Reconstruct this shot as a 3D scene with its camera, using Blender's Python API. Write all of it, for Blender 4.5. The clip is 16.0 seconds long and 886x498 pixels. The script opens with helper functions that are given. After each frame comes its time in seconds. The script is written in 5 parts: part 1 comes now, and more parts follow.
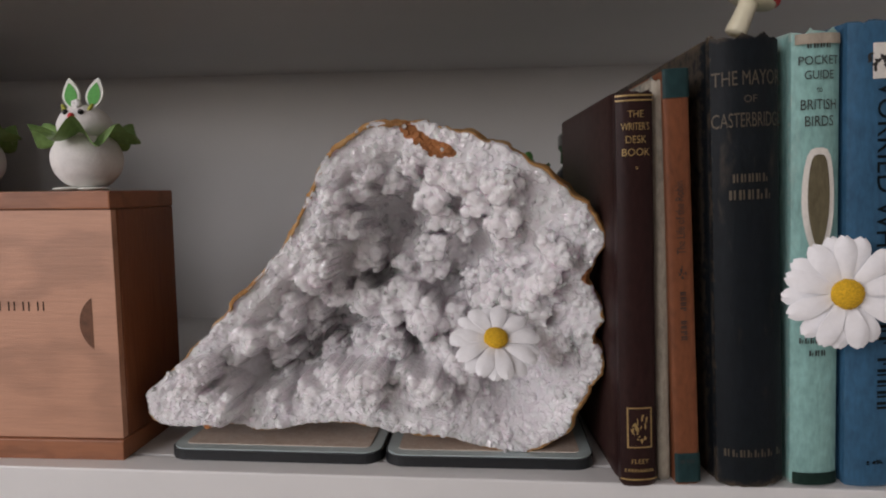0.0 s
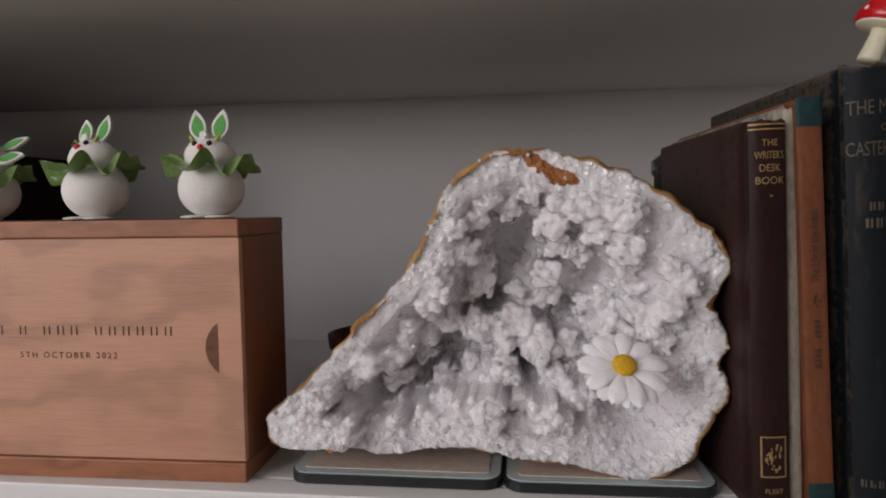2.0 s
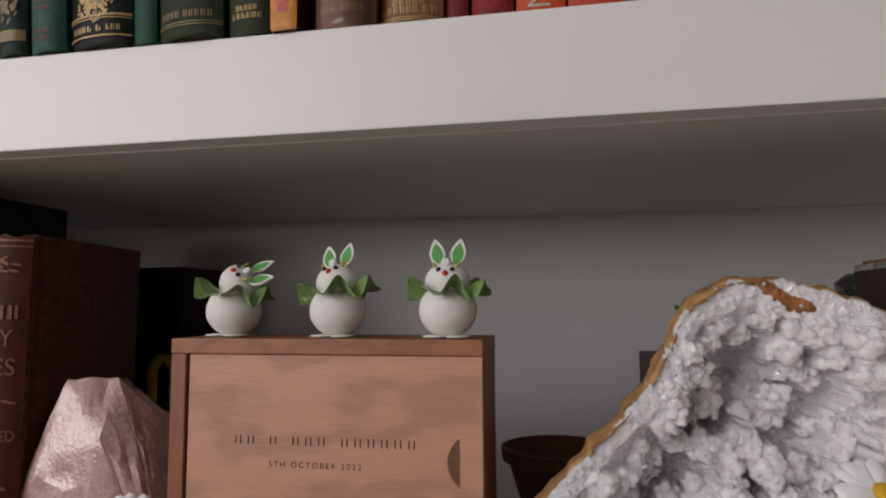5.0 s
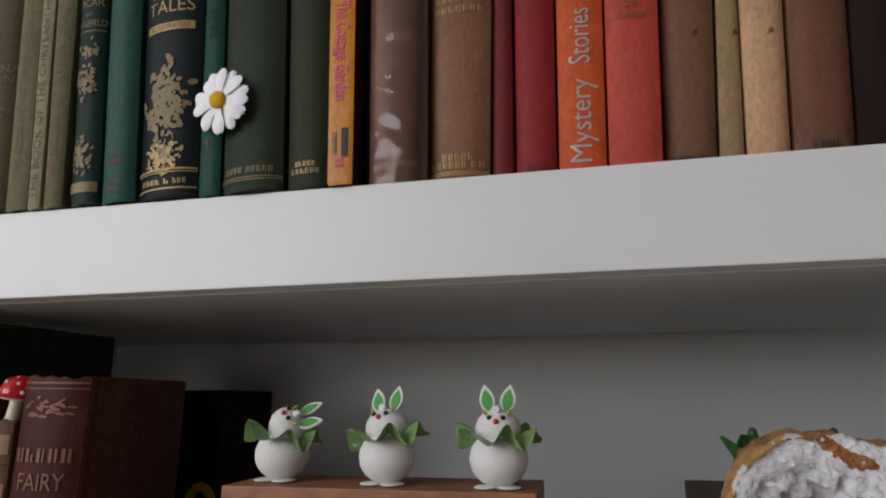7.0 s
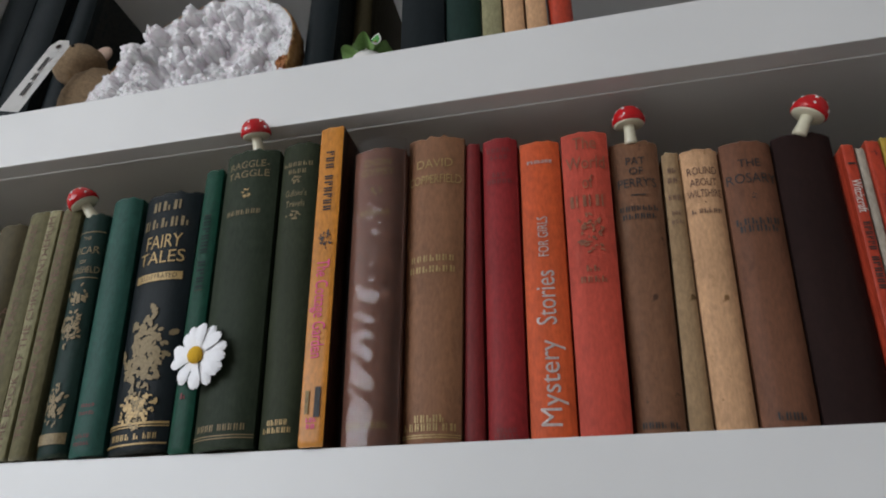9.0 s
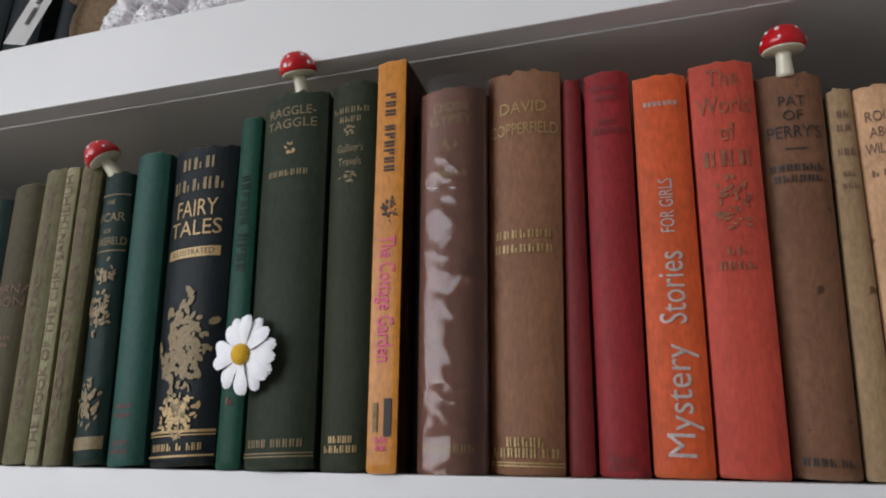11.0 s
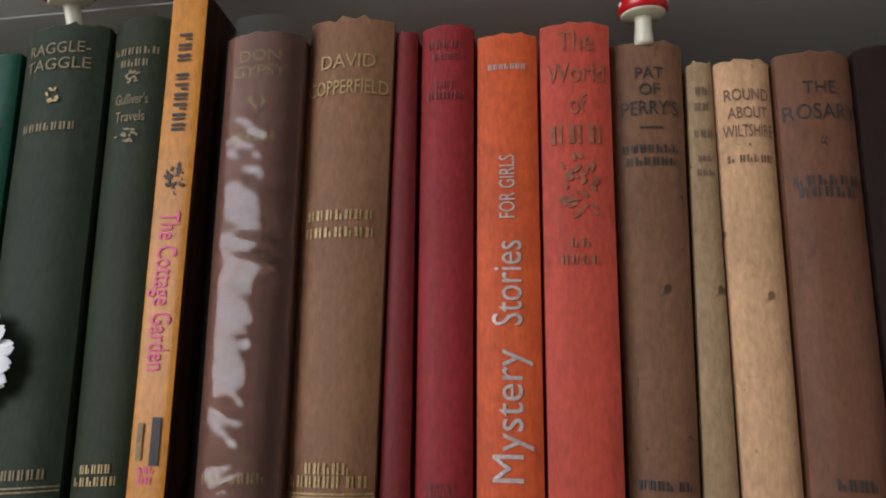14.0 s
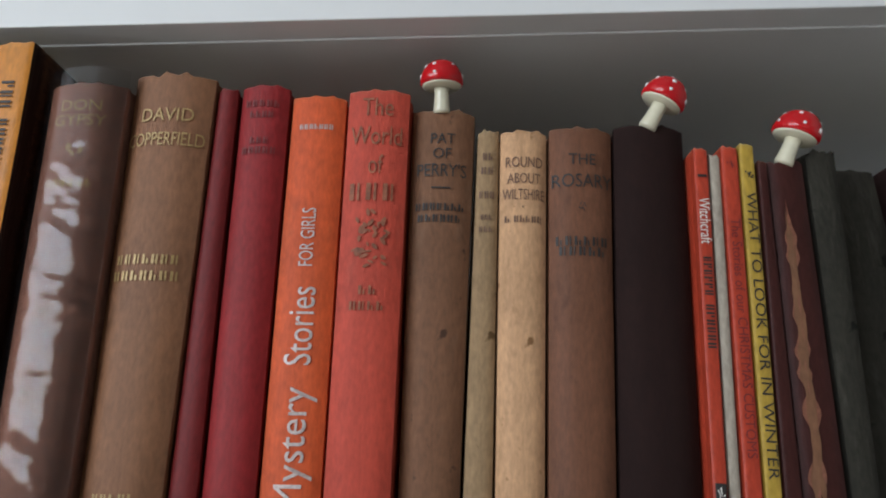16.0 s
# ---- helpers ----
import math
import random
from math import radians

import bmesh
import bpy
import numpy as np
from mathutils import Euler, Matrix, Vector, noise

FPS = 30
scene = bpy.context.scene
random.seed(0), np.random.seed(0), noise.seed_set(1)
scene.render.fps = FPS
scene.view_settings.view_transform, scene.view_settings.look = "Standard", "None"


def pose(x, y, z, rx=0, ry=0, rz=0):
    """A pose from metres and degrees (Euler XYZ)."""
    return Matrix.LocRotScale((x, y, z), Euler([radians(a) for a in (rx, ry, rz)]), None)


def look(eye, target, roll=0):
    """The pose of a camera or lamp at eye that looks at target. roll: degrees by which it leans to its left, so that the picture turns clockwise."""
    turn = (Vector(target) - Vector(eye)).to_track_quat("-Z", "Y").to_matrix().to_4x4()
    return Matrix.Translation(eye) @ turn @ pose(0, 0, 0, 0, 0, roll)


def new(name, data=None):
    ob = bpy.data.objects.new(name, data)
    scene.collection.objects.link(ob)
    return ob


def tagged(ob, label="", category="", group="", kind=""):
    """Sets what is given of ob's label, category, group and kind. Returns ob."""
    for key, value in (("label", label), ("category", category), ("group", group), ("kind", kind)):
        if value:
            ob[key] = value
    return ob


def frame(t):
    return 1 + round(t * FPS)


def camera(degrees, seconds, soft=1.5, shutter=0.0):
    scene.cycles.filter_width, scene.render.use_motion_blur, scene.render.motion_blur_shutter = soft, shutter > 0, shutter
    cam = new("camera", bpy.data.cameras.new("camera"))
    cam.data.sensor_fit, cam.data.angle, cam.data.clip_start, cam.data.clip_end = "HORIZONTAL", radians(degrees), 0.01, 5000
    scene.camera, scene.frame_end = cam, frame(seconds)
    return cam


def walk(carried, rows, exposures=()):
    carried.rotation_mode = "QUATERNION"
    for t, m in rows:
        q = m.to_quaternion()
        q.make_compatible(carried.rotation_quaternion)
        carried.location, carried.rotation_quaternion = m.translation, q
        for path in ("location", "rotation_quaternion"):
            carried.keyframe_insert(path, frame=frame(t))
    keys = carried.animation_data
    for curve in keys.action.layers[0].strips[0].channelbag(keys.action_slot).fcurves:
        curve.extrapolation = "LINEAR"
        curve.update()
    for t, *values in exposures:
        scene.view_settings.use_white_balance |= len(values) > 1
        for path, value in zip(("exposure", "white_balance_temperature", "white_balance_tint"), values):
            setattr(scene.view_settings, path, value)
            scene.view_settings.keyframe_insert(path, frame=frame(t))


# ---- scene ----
cam = camera(68.7, 16.0, soft=2.0)
PATH = [
    (0, (0.01, -0.235, 1.311), (-0.163, 1.749, 1.127), -0.6),
    (0.5, (0.004, -0.236, 1.311), (-0.193, 1.746, 1.133), -0.6),
    (1, (-0.009, -0.24, 1.31), (-0.186, 1.747, 1.165), -0.7),
    (1.5, (-0.017, -0.24, 1.312), (-0.221, 1.745, 1.178), -0.8),
    (2, (-0.028, -0.242, 1.315), (-0.274, 1.739, 1.189), -0.8),
    (2.5, (-0.038, -0.247, 1.318), (-0.31, 1.73, 1.191), -0.8),
    (3, (-0.044, -0.249, 1.321), (-0.369, 1.721, 1.199), -0.9),
    (3.5, (-0.055, -0.247, 1.319), (-0.402, 1.721, 1.24), -0.8),
    (4, (-0.062, -0.247, 1.325), (-0.489, 1.706, 1.264), -0.8),
    (4.2, (-0.077, -0.254, 1.319), (-0.451, 1.71, 1.335), -0.5),
    (6.3, (-0.117, -0.283, 1.339), (-0.539, 1.648, 1.65), -0.3),
    (6.5, (-0.12, -0.284, 1.339), (-0.535, 1.637, 1.71), -0.3),
    (7, (-0.115, -0.29, 1.351), (-0.552, 1.608, 1.807), -0.2),
    (7.5, (-0.115, -0.296, 1.355), (-0.507, 1.572, 1.951), -0.5),
    (8, (-0.108, -0.305, 1.363), (-0.513, 1.505, 2.111), -0.4),
    (8.5, (-0.104, -0.309, 1.371), (-0.488, 1.44, 2.261), -0.2),
    (8.7, (-0.099, -0.31, 1.381), (-0.475, 1.43, 2.293), -0.3),
    (10.8, (-0.124, -0.275, 1.459), (-0.647, 1.528, 2.149), 0.8),
    (11, (-0.13, -0.264, 1.461), (-0.679, 1.556, 2.084), 0.9),
    (11.5, (-0.146, -0.249, 1.469), (-0.719, 1.598, 1.978), 1.3),
    (12, (-0.15, -0.231, 1.473), (-0.694, 1.631, 1.96), 1.1),
    (12.5, (-0.141, -0.223, 1.478), (-0.639, 1.647, 1.985), 1.0),
    (13, (-0.132, -0.214, 1.478), (-0.529, 1.668, 2.028), 0.3),
    (13.5, (-0.118, -0.211, 1.483), (-0.447, 1.695, 1.992), -0.2),
    (14, (-0.108, -0.214, 1.482), (-0.351, 1.699, 2.011), -0.5),
    (14.5, (-0.099, -0.222, 1.482), (-0.26, 1.69, 2.045), -0.7),
    (15, (-0.082, -0.229, 1.483), (-0.198, 1.68, 2.069), -0.7),
    (15.5, (-0.068, -0.233, 1.483), (-0.129, 1.677, 2.073), -0.8),
    (16, (-0.053, -0.237, 1.485), (-0.085, 1.675, 2.071), -0.8),
]
EXPOSURES = [(0, -0.11, 6850, 17), (4.2, -0.18, 6900, 17), (6.3, -0.26, 6600, 13), (8.7, -0.15, 6150, 8), (10.8, -0.07, 6150, 11), (11.6, 0.08, 6200, 11), (14, 0.15, 6100, 9), (16, 0.28, 5900, 5)]
walk(cam, [(t, look(eye, target, roll)) for t, eye, target, roll in PATH], EXPOSURES)

# ---- world, sun and window light ----
world = bpy.data.worlds.new("sky")
scene.world = world
world.use_nodes = True
wn = world.node_tree.nodes
sky = wn.new("ShaderNodeTexSky")
sky.sky_type, sky.sun_disc = "NISHITA", False
sky.sun_elevation, sky.sun_rotation = radians(38), radians(200)
world.node_tree.links.new(sky.outputs[0], wn["Background"].inputs[0])
wn["Background"].inputs[1].default_value = 0.12


def lamp(name, m, sx, sy, power, colour):
    data = bpy.data.lights.new(name, "AREA")
    data.shape, data.size, data.size_y, data.energy, data.color = "RECTANGLE", sx, sy, power, colour
    ob = new(name, data)
    ob.matrix_world = m
    return ob


WIN_X, WIN_Z, WIN_W, WIN_H = -1.9, 1.92, 2.2, 1.06      # the window in the wall opposite the shelves
ROOM_Y = -1.9
lamp("window_light", look((WIN_X, ROOM_Y - 0.02, WIN_Z), (WIN_X + 1.5, 0.5, WIN_Z - 0.6)), WIN_W, WIN_H, 41, (0.97, 0.97, 1.0))


# ---- materials ----
def nodes_of(name):
    m = bpy.data.materials.new(name)
    m.use_nodes = True
    t = m.node_tree
    return m, t.nodes, t.links, t.nodes["Principled BSDF"]


def ramp(n, l, fac, stops):
    r = n.new("ShaderNodeValToRGB")
    el = r.color_ramp.elements
    while len(el) < len(stops):
        el.new(0.5)
    for e, (p, c) in zip(el, stops):
        e.position, e.color = p, (*c, 1)
    l.new(fac, r.inputs[0])
    return r.outputs[0]


def noise_tex(n, l, scale, detail=4, rough=0.6, stretch=None, coord="Object", dist=0.0):
    tc, mp = n.new("ShaderNodeTexCoord"), n.new("ShaderNodeMapping")
    l.new(tc.outputs[coord], mp.inputs[0])
    if stretch:
        mp.inputs["Scale"].default_value = stretch
    x = n.new("ShaderNodeTexNoise")
    x.inputs["Scale"].default_value, x.inputs["Detail"].default_value = scale, detail
    x.inputs["Roughness"].default_value, x.inputs["Distortion"].default_value = rough, dist
    l.new(mp.outputs[0], x.inputs["Vector"])
    return x.outputs["Fac"]


def mix(n, l, fac, a, b, kind="MIX"):
    m = n.new("ShaderNodeMix")
    m.data_type, m.blend_type = "RGBA", kind
    for socket, v in ((m.inputs[0], fac), (m.inputs[6], a), (m.inputs[7], b)):
        if hasattr(v, "is_linked"):
            l.new(v, socket)
        elif isinstance(v, (int, float)):
            socket.default_value = v
        else:
            socket.default_value = (*v, 1)
    return m.outputs[2]


def relief(n, l, bsdf, height, strength, dist=0.001):
    b = n.new("ShaderNodeBump")
    b.inputs["Strength"].default_value, b.inputs["Distance"].default_value = strength, dist
    l.new(height, b.inputs["Height"])
    l.new(b.outputs[0], bsdf.inputs["Normal"])


def shade(c, k):
    return tuple(min(1, v * k) for v in c)


def cloth(name, colour, rough=0.62, wear=None, amount=0.35, spots=None, weave=0.25, seed=0.0):
    """Book cloth: fine weave, fading in broad patches, scuffs in the colour of the bare boards."""
    m, n, l, b = nodes_of(name)
    wear = wear or tuple(0.55 * v + 0.16 for v in colour)
    broad = noise_tex(n, l, 30 + seed, 7, 0.72, (1, 1, 0.45))
    c = mix(n, l, ramp(n, l, broad, [(0.34, (0, 0, 0)), (0.68, (1, 1, 1))]), shade(colour, 0.70), shade(colour, 1.24))
    fine = noise_tex(n, l, 620, 3, 0.6, (1, 1, 0.35))
    c = mix(n, l, 0.30, c, ramp(n, l, fine, [(0.3, shade(colour, 0.5)), (0.7, shade(colour, 1.5))]))
    scuff = ramp(n, l, noise_tex(n, l, 75 + seed * 3, 8, 0.72, (1, 1, 0.25)), [(0.60 - 0.1 * amount, (0, 0, 0)), (0.80 - 0.1 * amount, (1, 1, 1))])
    sc = n.new("ShaderNodeMath")
    sc.operation, sc.inputs[1].default_value = "MULTIPLY", amount
    l.new(scuff, sc.inputs[0])
    c = mix(n, l, sc.outputs[0], c, wear)
    # rubbed head, foot and joints
    co, sep = n.new("ShaderNodeTexCoord"), n.new("ShaderNodeSeparateXYZ")
    l.new(co.outputs["Generated"], sep.inputs[0])
    fray = noise_tex(n, l, 260 + seed, 5, 0.7)
    for axis, reach, wob, share in (("Z", 0.484, 0.050, 0.75), ("X", 0.482, 0.16, 0.42)):
        last = sep.outputs[axis]
        for op, v in (("SUBTRACT", 0.5), ("ABSOLUTE", 0.0)):
            q = n.new("ShaderNodeMath")
            q.operation, q.inputs[1].default_value = op, v
            l.new(last, q.inputs[0])
            last = q.outputs[0]
        q = n.new("ShaderNodeMath")
        q.operation, q.inputs[1].default_value = "MULTIPLY_ADD", wob
        l.new(fray, q.inputs[0])
        l.new(last, q.inputs[2])
        k = n.new("ShaderNodeMath")
        k.operation, k.inputs[1].default_value = "MULTIPLY", share * min(1.0, amount + 0.45)
        l.new(ramp(n, l, q.outputs[0], [(reach + wob * 0.5, (0, 0, 0)), (reach + wob * 0.5 + 0.02, (1, 1, 1))]), k.inputs[0])
        c = mix(n, l, k.outputs[0], c, wear)
    if spots:
        s = ramp(n, l, noise_tex(n, l, 120 + seed, 3, 0.5), [(0.64, (0, 0, 0)), (0.70, (1, 1, 1))])
        c = mix(n, l, s, c, spots)
        s = ramp(n, l, noise_tex(n, l, 38 + seed, 6, 0.75), [(0.56, (0, 0, 0)), (0.74, (0.55, 0.55, 0.55))])
        c = mix(n, l, s, c, spots)
    l.new(c, b.inputs["Base Color"])
    b.inputs["Roughness"].default_value = rough
    b.inputs["Specular IOR Level"].default_value = 0.3 if max(colour) > 0.06 else 0.16
    relief(n, l, b, fine, weave, 0.0004)
    return m


def plain(name, colour, rough=0.5, metal=0.0, grain=200, vary=0.12, bump=0.1):
    m, n, l, b = nodes_of(name)
    f = noise_tex(n, l, grain, 5, 0.6)
    c = ramp(n, l, f, [(0.25, shade(colour, 1 - vary)), (0.75, shade(colour, 1 + vary))])
    l.new(c, b.inputs["Base Color"])
    b.inputs["Roughness"].default_value, b.inputs["Metallic"].default_value = rough, metal
    if bump:
        relief(n, l, b, f, bump, 0.0005)
    return m


def painted(name, colour):
    """Brush-painted board: faint roller texture and slight unevenness."""
    m, n, l, b = nodes_of(name)
    f = noise_tex(n, l, 420, 3, 0.5)
    g = noise_tex(n, l, 6, 4, 0.6)
    c = ramp(n, l, g, [(0.3, shade(colour, 0.95)), (0.7, shade(colour, 1.02))])
    l.new(c, b.inputs["Base Color"])
    b.inputs["Roughness"].default_value = 0.42
    relief(n, l, b, f, 0.10, 0.0004)
    return m


WHITE = painted("white_paint", (0.76, 0.76, 0.75))
WALL = painted("wall_paint", (0.64, 0.61, 0.58))
CEIL = painted("ceiling_paint", (0.75, 0.74, 0.72))
PAGES = plain("aged_paper", (0.62, 0.52, 0.36), 0.8, 0, 500, 0.2, 0.3)
GOLD = plain("gold_stamping", (0.36, 0.245, 0.095), 0.45, 0.25, 900, 0.35, 0.05)
DULLGOLD = plain("rubbed_gold_stamping", (0.20, 0.148, 0.070), 0.55, 0.2, 900, 0.4, 0.05)
FAINT = plain("nearly_rubbed_away_gilt", (0.085, 0.068, 0.045), 0.6, 0.1, 900, 0.4, 0.05)
COPPER = plain("coppery_stamping", (0.20, 0.075, 0.042), 0.55, 0.15, 900, 0.35, 0.05)
WORNINK = plain("half_rubbed_brown_ink", (0.25, 0.085, 0.042), 0.7, 0, 260, 0.5, 0.0)
BLACK = plain("black_ink", (0.025, 0.022, 0.02), 0.6, 0, 700, 0.3, 0.0)
FADED = plain("faded_ink", (0.16, 0.09, 0.06), 0.7, 0, 700, 0.4, 0.0)
SILVER = plain("rubbed_silver_stamping", (0.46, 0.38, 0.35), 0.45, 0.2, 900, 0.35, 0.0)
PINK = plain("magenta_ink", (0.70, 0.06, 0.22), 0.5, 0, 700, 0.15, 0.0)
WINE = plain("dark_red_ink", (0.16, 0.02, 0.02), 0.6, 0, 700, 0.3, 0.0)
OLIVEINK = plain("olive_ink", (0.22, 0.15, 0.05), 0.6, 0, 700, 0.4, 0.0)
PALEINK = plain("white_ink", (0.75, 0.72, 0.66), 0.6, 0, 700, 0.1, 0.0)

# ---- mesh helpers ----


def mesh_of(name, bm, material, smooth=False):
    me = bpy.data.meshes.new(name)
    bm.normal_update()
    bm.to_mesh(me)
    bm.free()
    for mat in (material if isinstance(material, (list, tuple)) else [material]):
        me.materials.append(mat)
    if smooth:
        for p in me.polygons:
            p.use_smooth = True
    return me


def part(name, bm, material, parent, label="", smooth=False):
    ob = new(name, mesh_of(name, bm, material, smooth))
    ob.parent = parent
    if label:
        tagged(ob, label)
    return ob


def thing(name, m, label, category, group="", kind=""):
    ob = new(name)
    ob.empty_display_size = 0.02
    ob.matrix_world = m
    return tagged(ob, label, category, group, kind)


def box(bm, x0, x1, y0, y1, z0, z1, bevel=0.0):
    vs = [bm.verts.new((x, y, z)) for x in (x0, x1) for y in (y0, y1) for z in (z0, z1)]
    fs = [bm.faces.new([vs[i] for i in q]) for q in ((0, 1, 3, 2), (4, 6, 7, 5), (0, 4, 5, 1), (2, 3, 7, 6), (0, 2, 6, 4), (1, 5, 7, 3))]
    if bevel:
        es = list({e for f in fs for e in f.edges})
        bmesh.ops.bevel(bm, geom=es, offset=bevel, segments=2, affect="EDGES", profile=0.6)
    return vs


def structure(name, x0, x1, y0, y1, z0, z1, mat, bevel=0.0, label=""):
    bm = bmesh.new()
    box(bm, x0, x1, y0, y1, z0, z1, bevel)
    ob = new(name, mesh_of(name, bm, mat))
    return tagged(ob, label or name.replace("_", " "), "", "", "structure")


# ---- the room that holds the shelves ----
RX0, RX1, BACK = -3.2, 1.3, 0.30
# unseen floor, kept pale to bounce light up under the shelves
structure("floor", RX0, RX1, ROOM_Y, BACK + 0.1, -0.1, 0, plain("floor_bounce", (0.58, 0.53, 0.48), 0.9, 0, 60, 0.15, 0.3), 0, "unseen pale floor of the room, added for bounced light")
structure("ceiling", RX0, RX1, ROOM_Y, BACK + 0.1, 2.6, 2.5, CEIL, 0, "plain white painted ceiling")
structure("wall_west", RX0 - 0.1, RX0, ROOM_Y, BACK + 0.1, 0, 2.6, WALL, 0, "unseen plain painted side wall")
# unseen wall set close in, bounces fill light from the right
structure("wall_east", RX1, RX1 + 0.1, ROOM_Y, BACK + 0.1, 0, 2.6, WALL, 0, "unseen plain painted side wall")
structure("wall_north", RX0, RX1, BACK, BACK + 0.1, 0, 2.6, WHITE, 0, "white painted wall behind the shelves")
wx0, wx1, wz0, wz1 = WIN_X - WIN_W / 2, WIN_X + WIN_W / 2, WIN_Z - WIN_H / 2, WIN_Z + WIN_H / 2
bm = bmesh.new()
for a in ((RX0, wx0, 0, 2.6), (wx1, RX1, 0, 2.6), (wx0, wx1, 0, wz0), (wx0, wx1, wz1, 2.6)):
    box(bm, a[0], a[1], ROOM_Y - 0.1, ROOM_Y, a[2], a[3])
tagged(new("wall_south", mesh_of("wall_south", bm, WALL)), "plain painted wall with a window opening", "", "", "structure")

# shelves: thick white boards with a fronting strip
SX0, SX1 = -0.60, 0.75
LOW, UP0, UP, TOP0, TOP = 1.202, 1.4065, 1.4555, 1.662, 1.7115


def shelf(name, z0, z1, label):
    bm = bmesh.new()
    box(bm, SX0, SX1, 0.0155, BACK, z0 + 0.0008, z1, 0.0)
    ob = tagged(new(name, mesh_of(name, bm, WHITE)), label, "", "", "structure")
    bm = bmesh.new()
    box(bm, SX0, SX1, 0.0, 0.0135, z0, z1 + 0.0002, 0.0008)
    part("fronting_strip", bm, WHITE, ob)
    bm = bmesh.new()
    box(bm, SX0, SX1, 0.0136, 0.0154, z0 - 0.0006, z0 + 0.002, 0.0006)
    part("filler_bead", bm, WHITE, ob)
    return ob


shelf("shelf_1", LOW - 0.05, LOW, "thick white painted shelf board under crystals and books")
shelf("shelf_2", UP0, UP, "thick white painted shelf board holding a row of old books")
shelf("shelf_3", TOP0, TOP, "thick white painted shelf board near the top")
shelf("shelf_4", TOP + 0.24, TOP + 0.29, "thick white painted top shelf board")
structure("side_panel_1", SX0 - 0.03, SX0, 0.0, BACK, 0.2, 2.1, WHITE, 0.001, "white painted upright side panel of the shelves")
structure("side_panel_2", SX1, SX1 + 0.03, 0.0, BACK, 0.2, 2.1, WHITE, 0.001, "white painted upright side panel of the shelves")

# ---- books ----


def lettering(parent, body, size, mat, place, spin=0.0, label="", shear=0.0, squash=1.0, slack=0.0):
    """One line of words as a mesh part; place maps (u, v) on the spine to a local point."""
    cu = bpy.data.curves.new("lettering", "FONT")
    cu.body, cu.size, cu.align_x, cu.align_y, cu.shear = body, size * 1.40, "CENTER", "CENTER", shear
    cu.space_character, cu.resolution_u = 1.0 + slack, 3
    ob = bpy.data.objects.new("lettering", cu)
    scene.collection.objects.link(ob)
    me = bpy.data.meshes.new_from_object(ob.evaluated_get(bpy.context.evaluated_depsgraph_get()))
    bpy.data.objects.remove(ob)
    bpy.data.curves.remove(cu)
    c, s = math.cos(radians(spin)), math.sin(radians(spin))
    for v in me.vertices:
        x, y = v.co.x * squash, v.co.y
        v.co = place(x * c - y * s, x * s + y * c)
    me.materials.clear()
    me.materials.append(mat)
    me.name = "lettering"
    out = new("lettering", me)
    out.parent = parent
    return tagged(out, label) if label else out


def strip_mesh(bm, place, u0, u1, v0, v1, cuts=6):
    """A thin patch of stamping that follows the spine."""
    rows = []
    for i in range(cuts + 1):
        u = u0 + (u1 - u0) * i / cuts
        rows.append((bm.verts.new(place(u, v0)), bm.verts.new(place(u, v1))))
    for a, b in zip(rows, rows[1:]):
        bm.faces.new((a[0], b[0], b[1], a[1]))


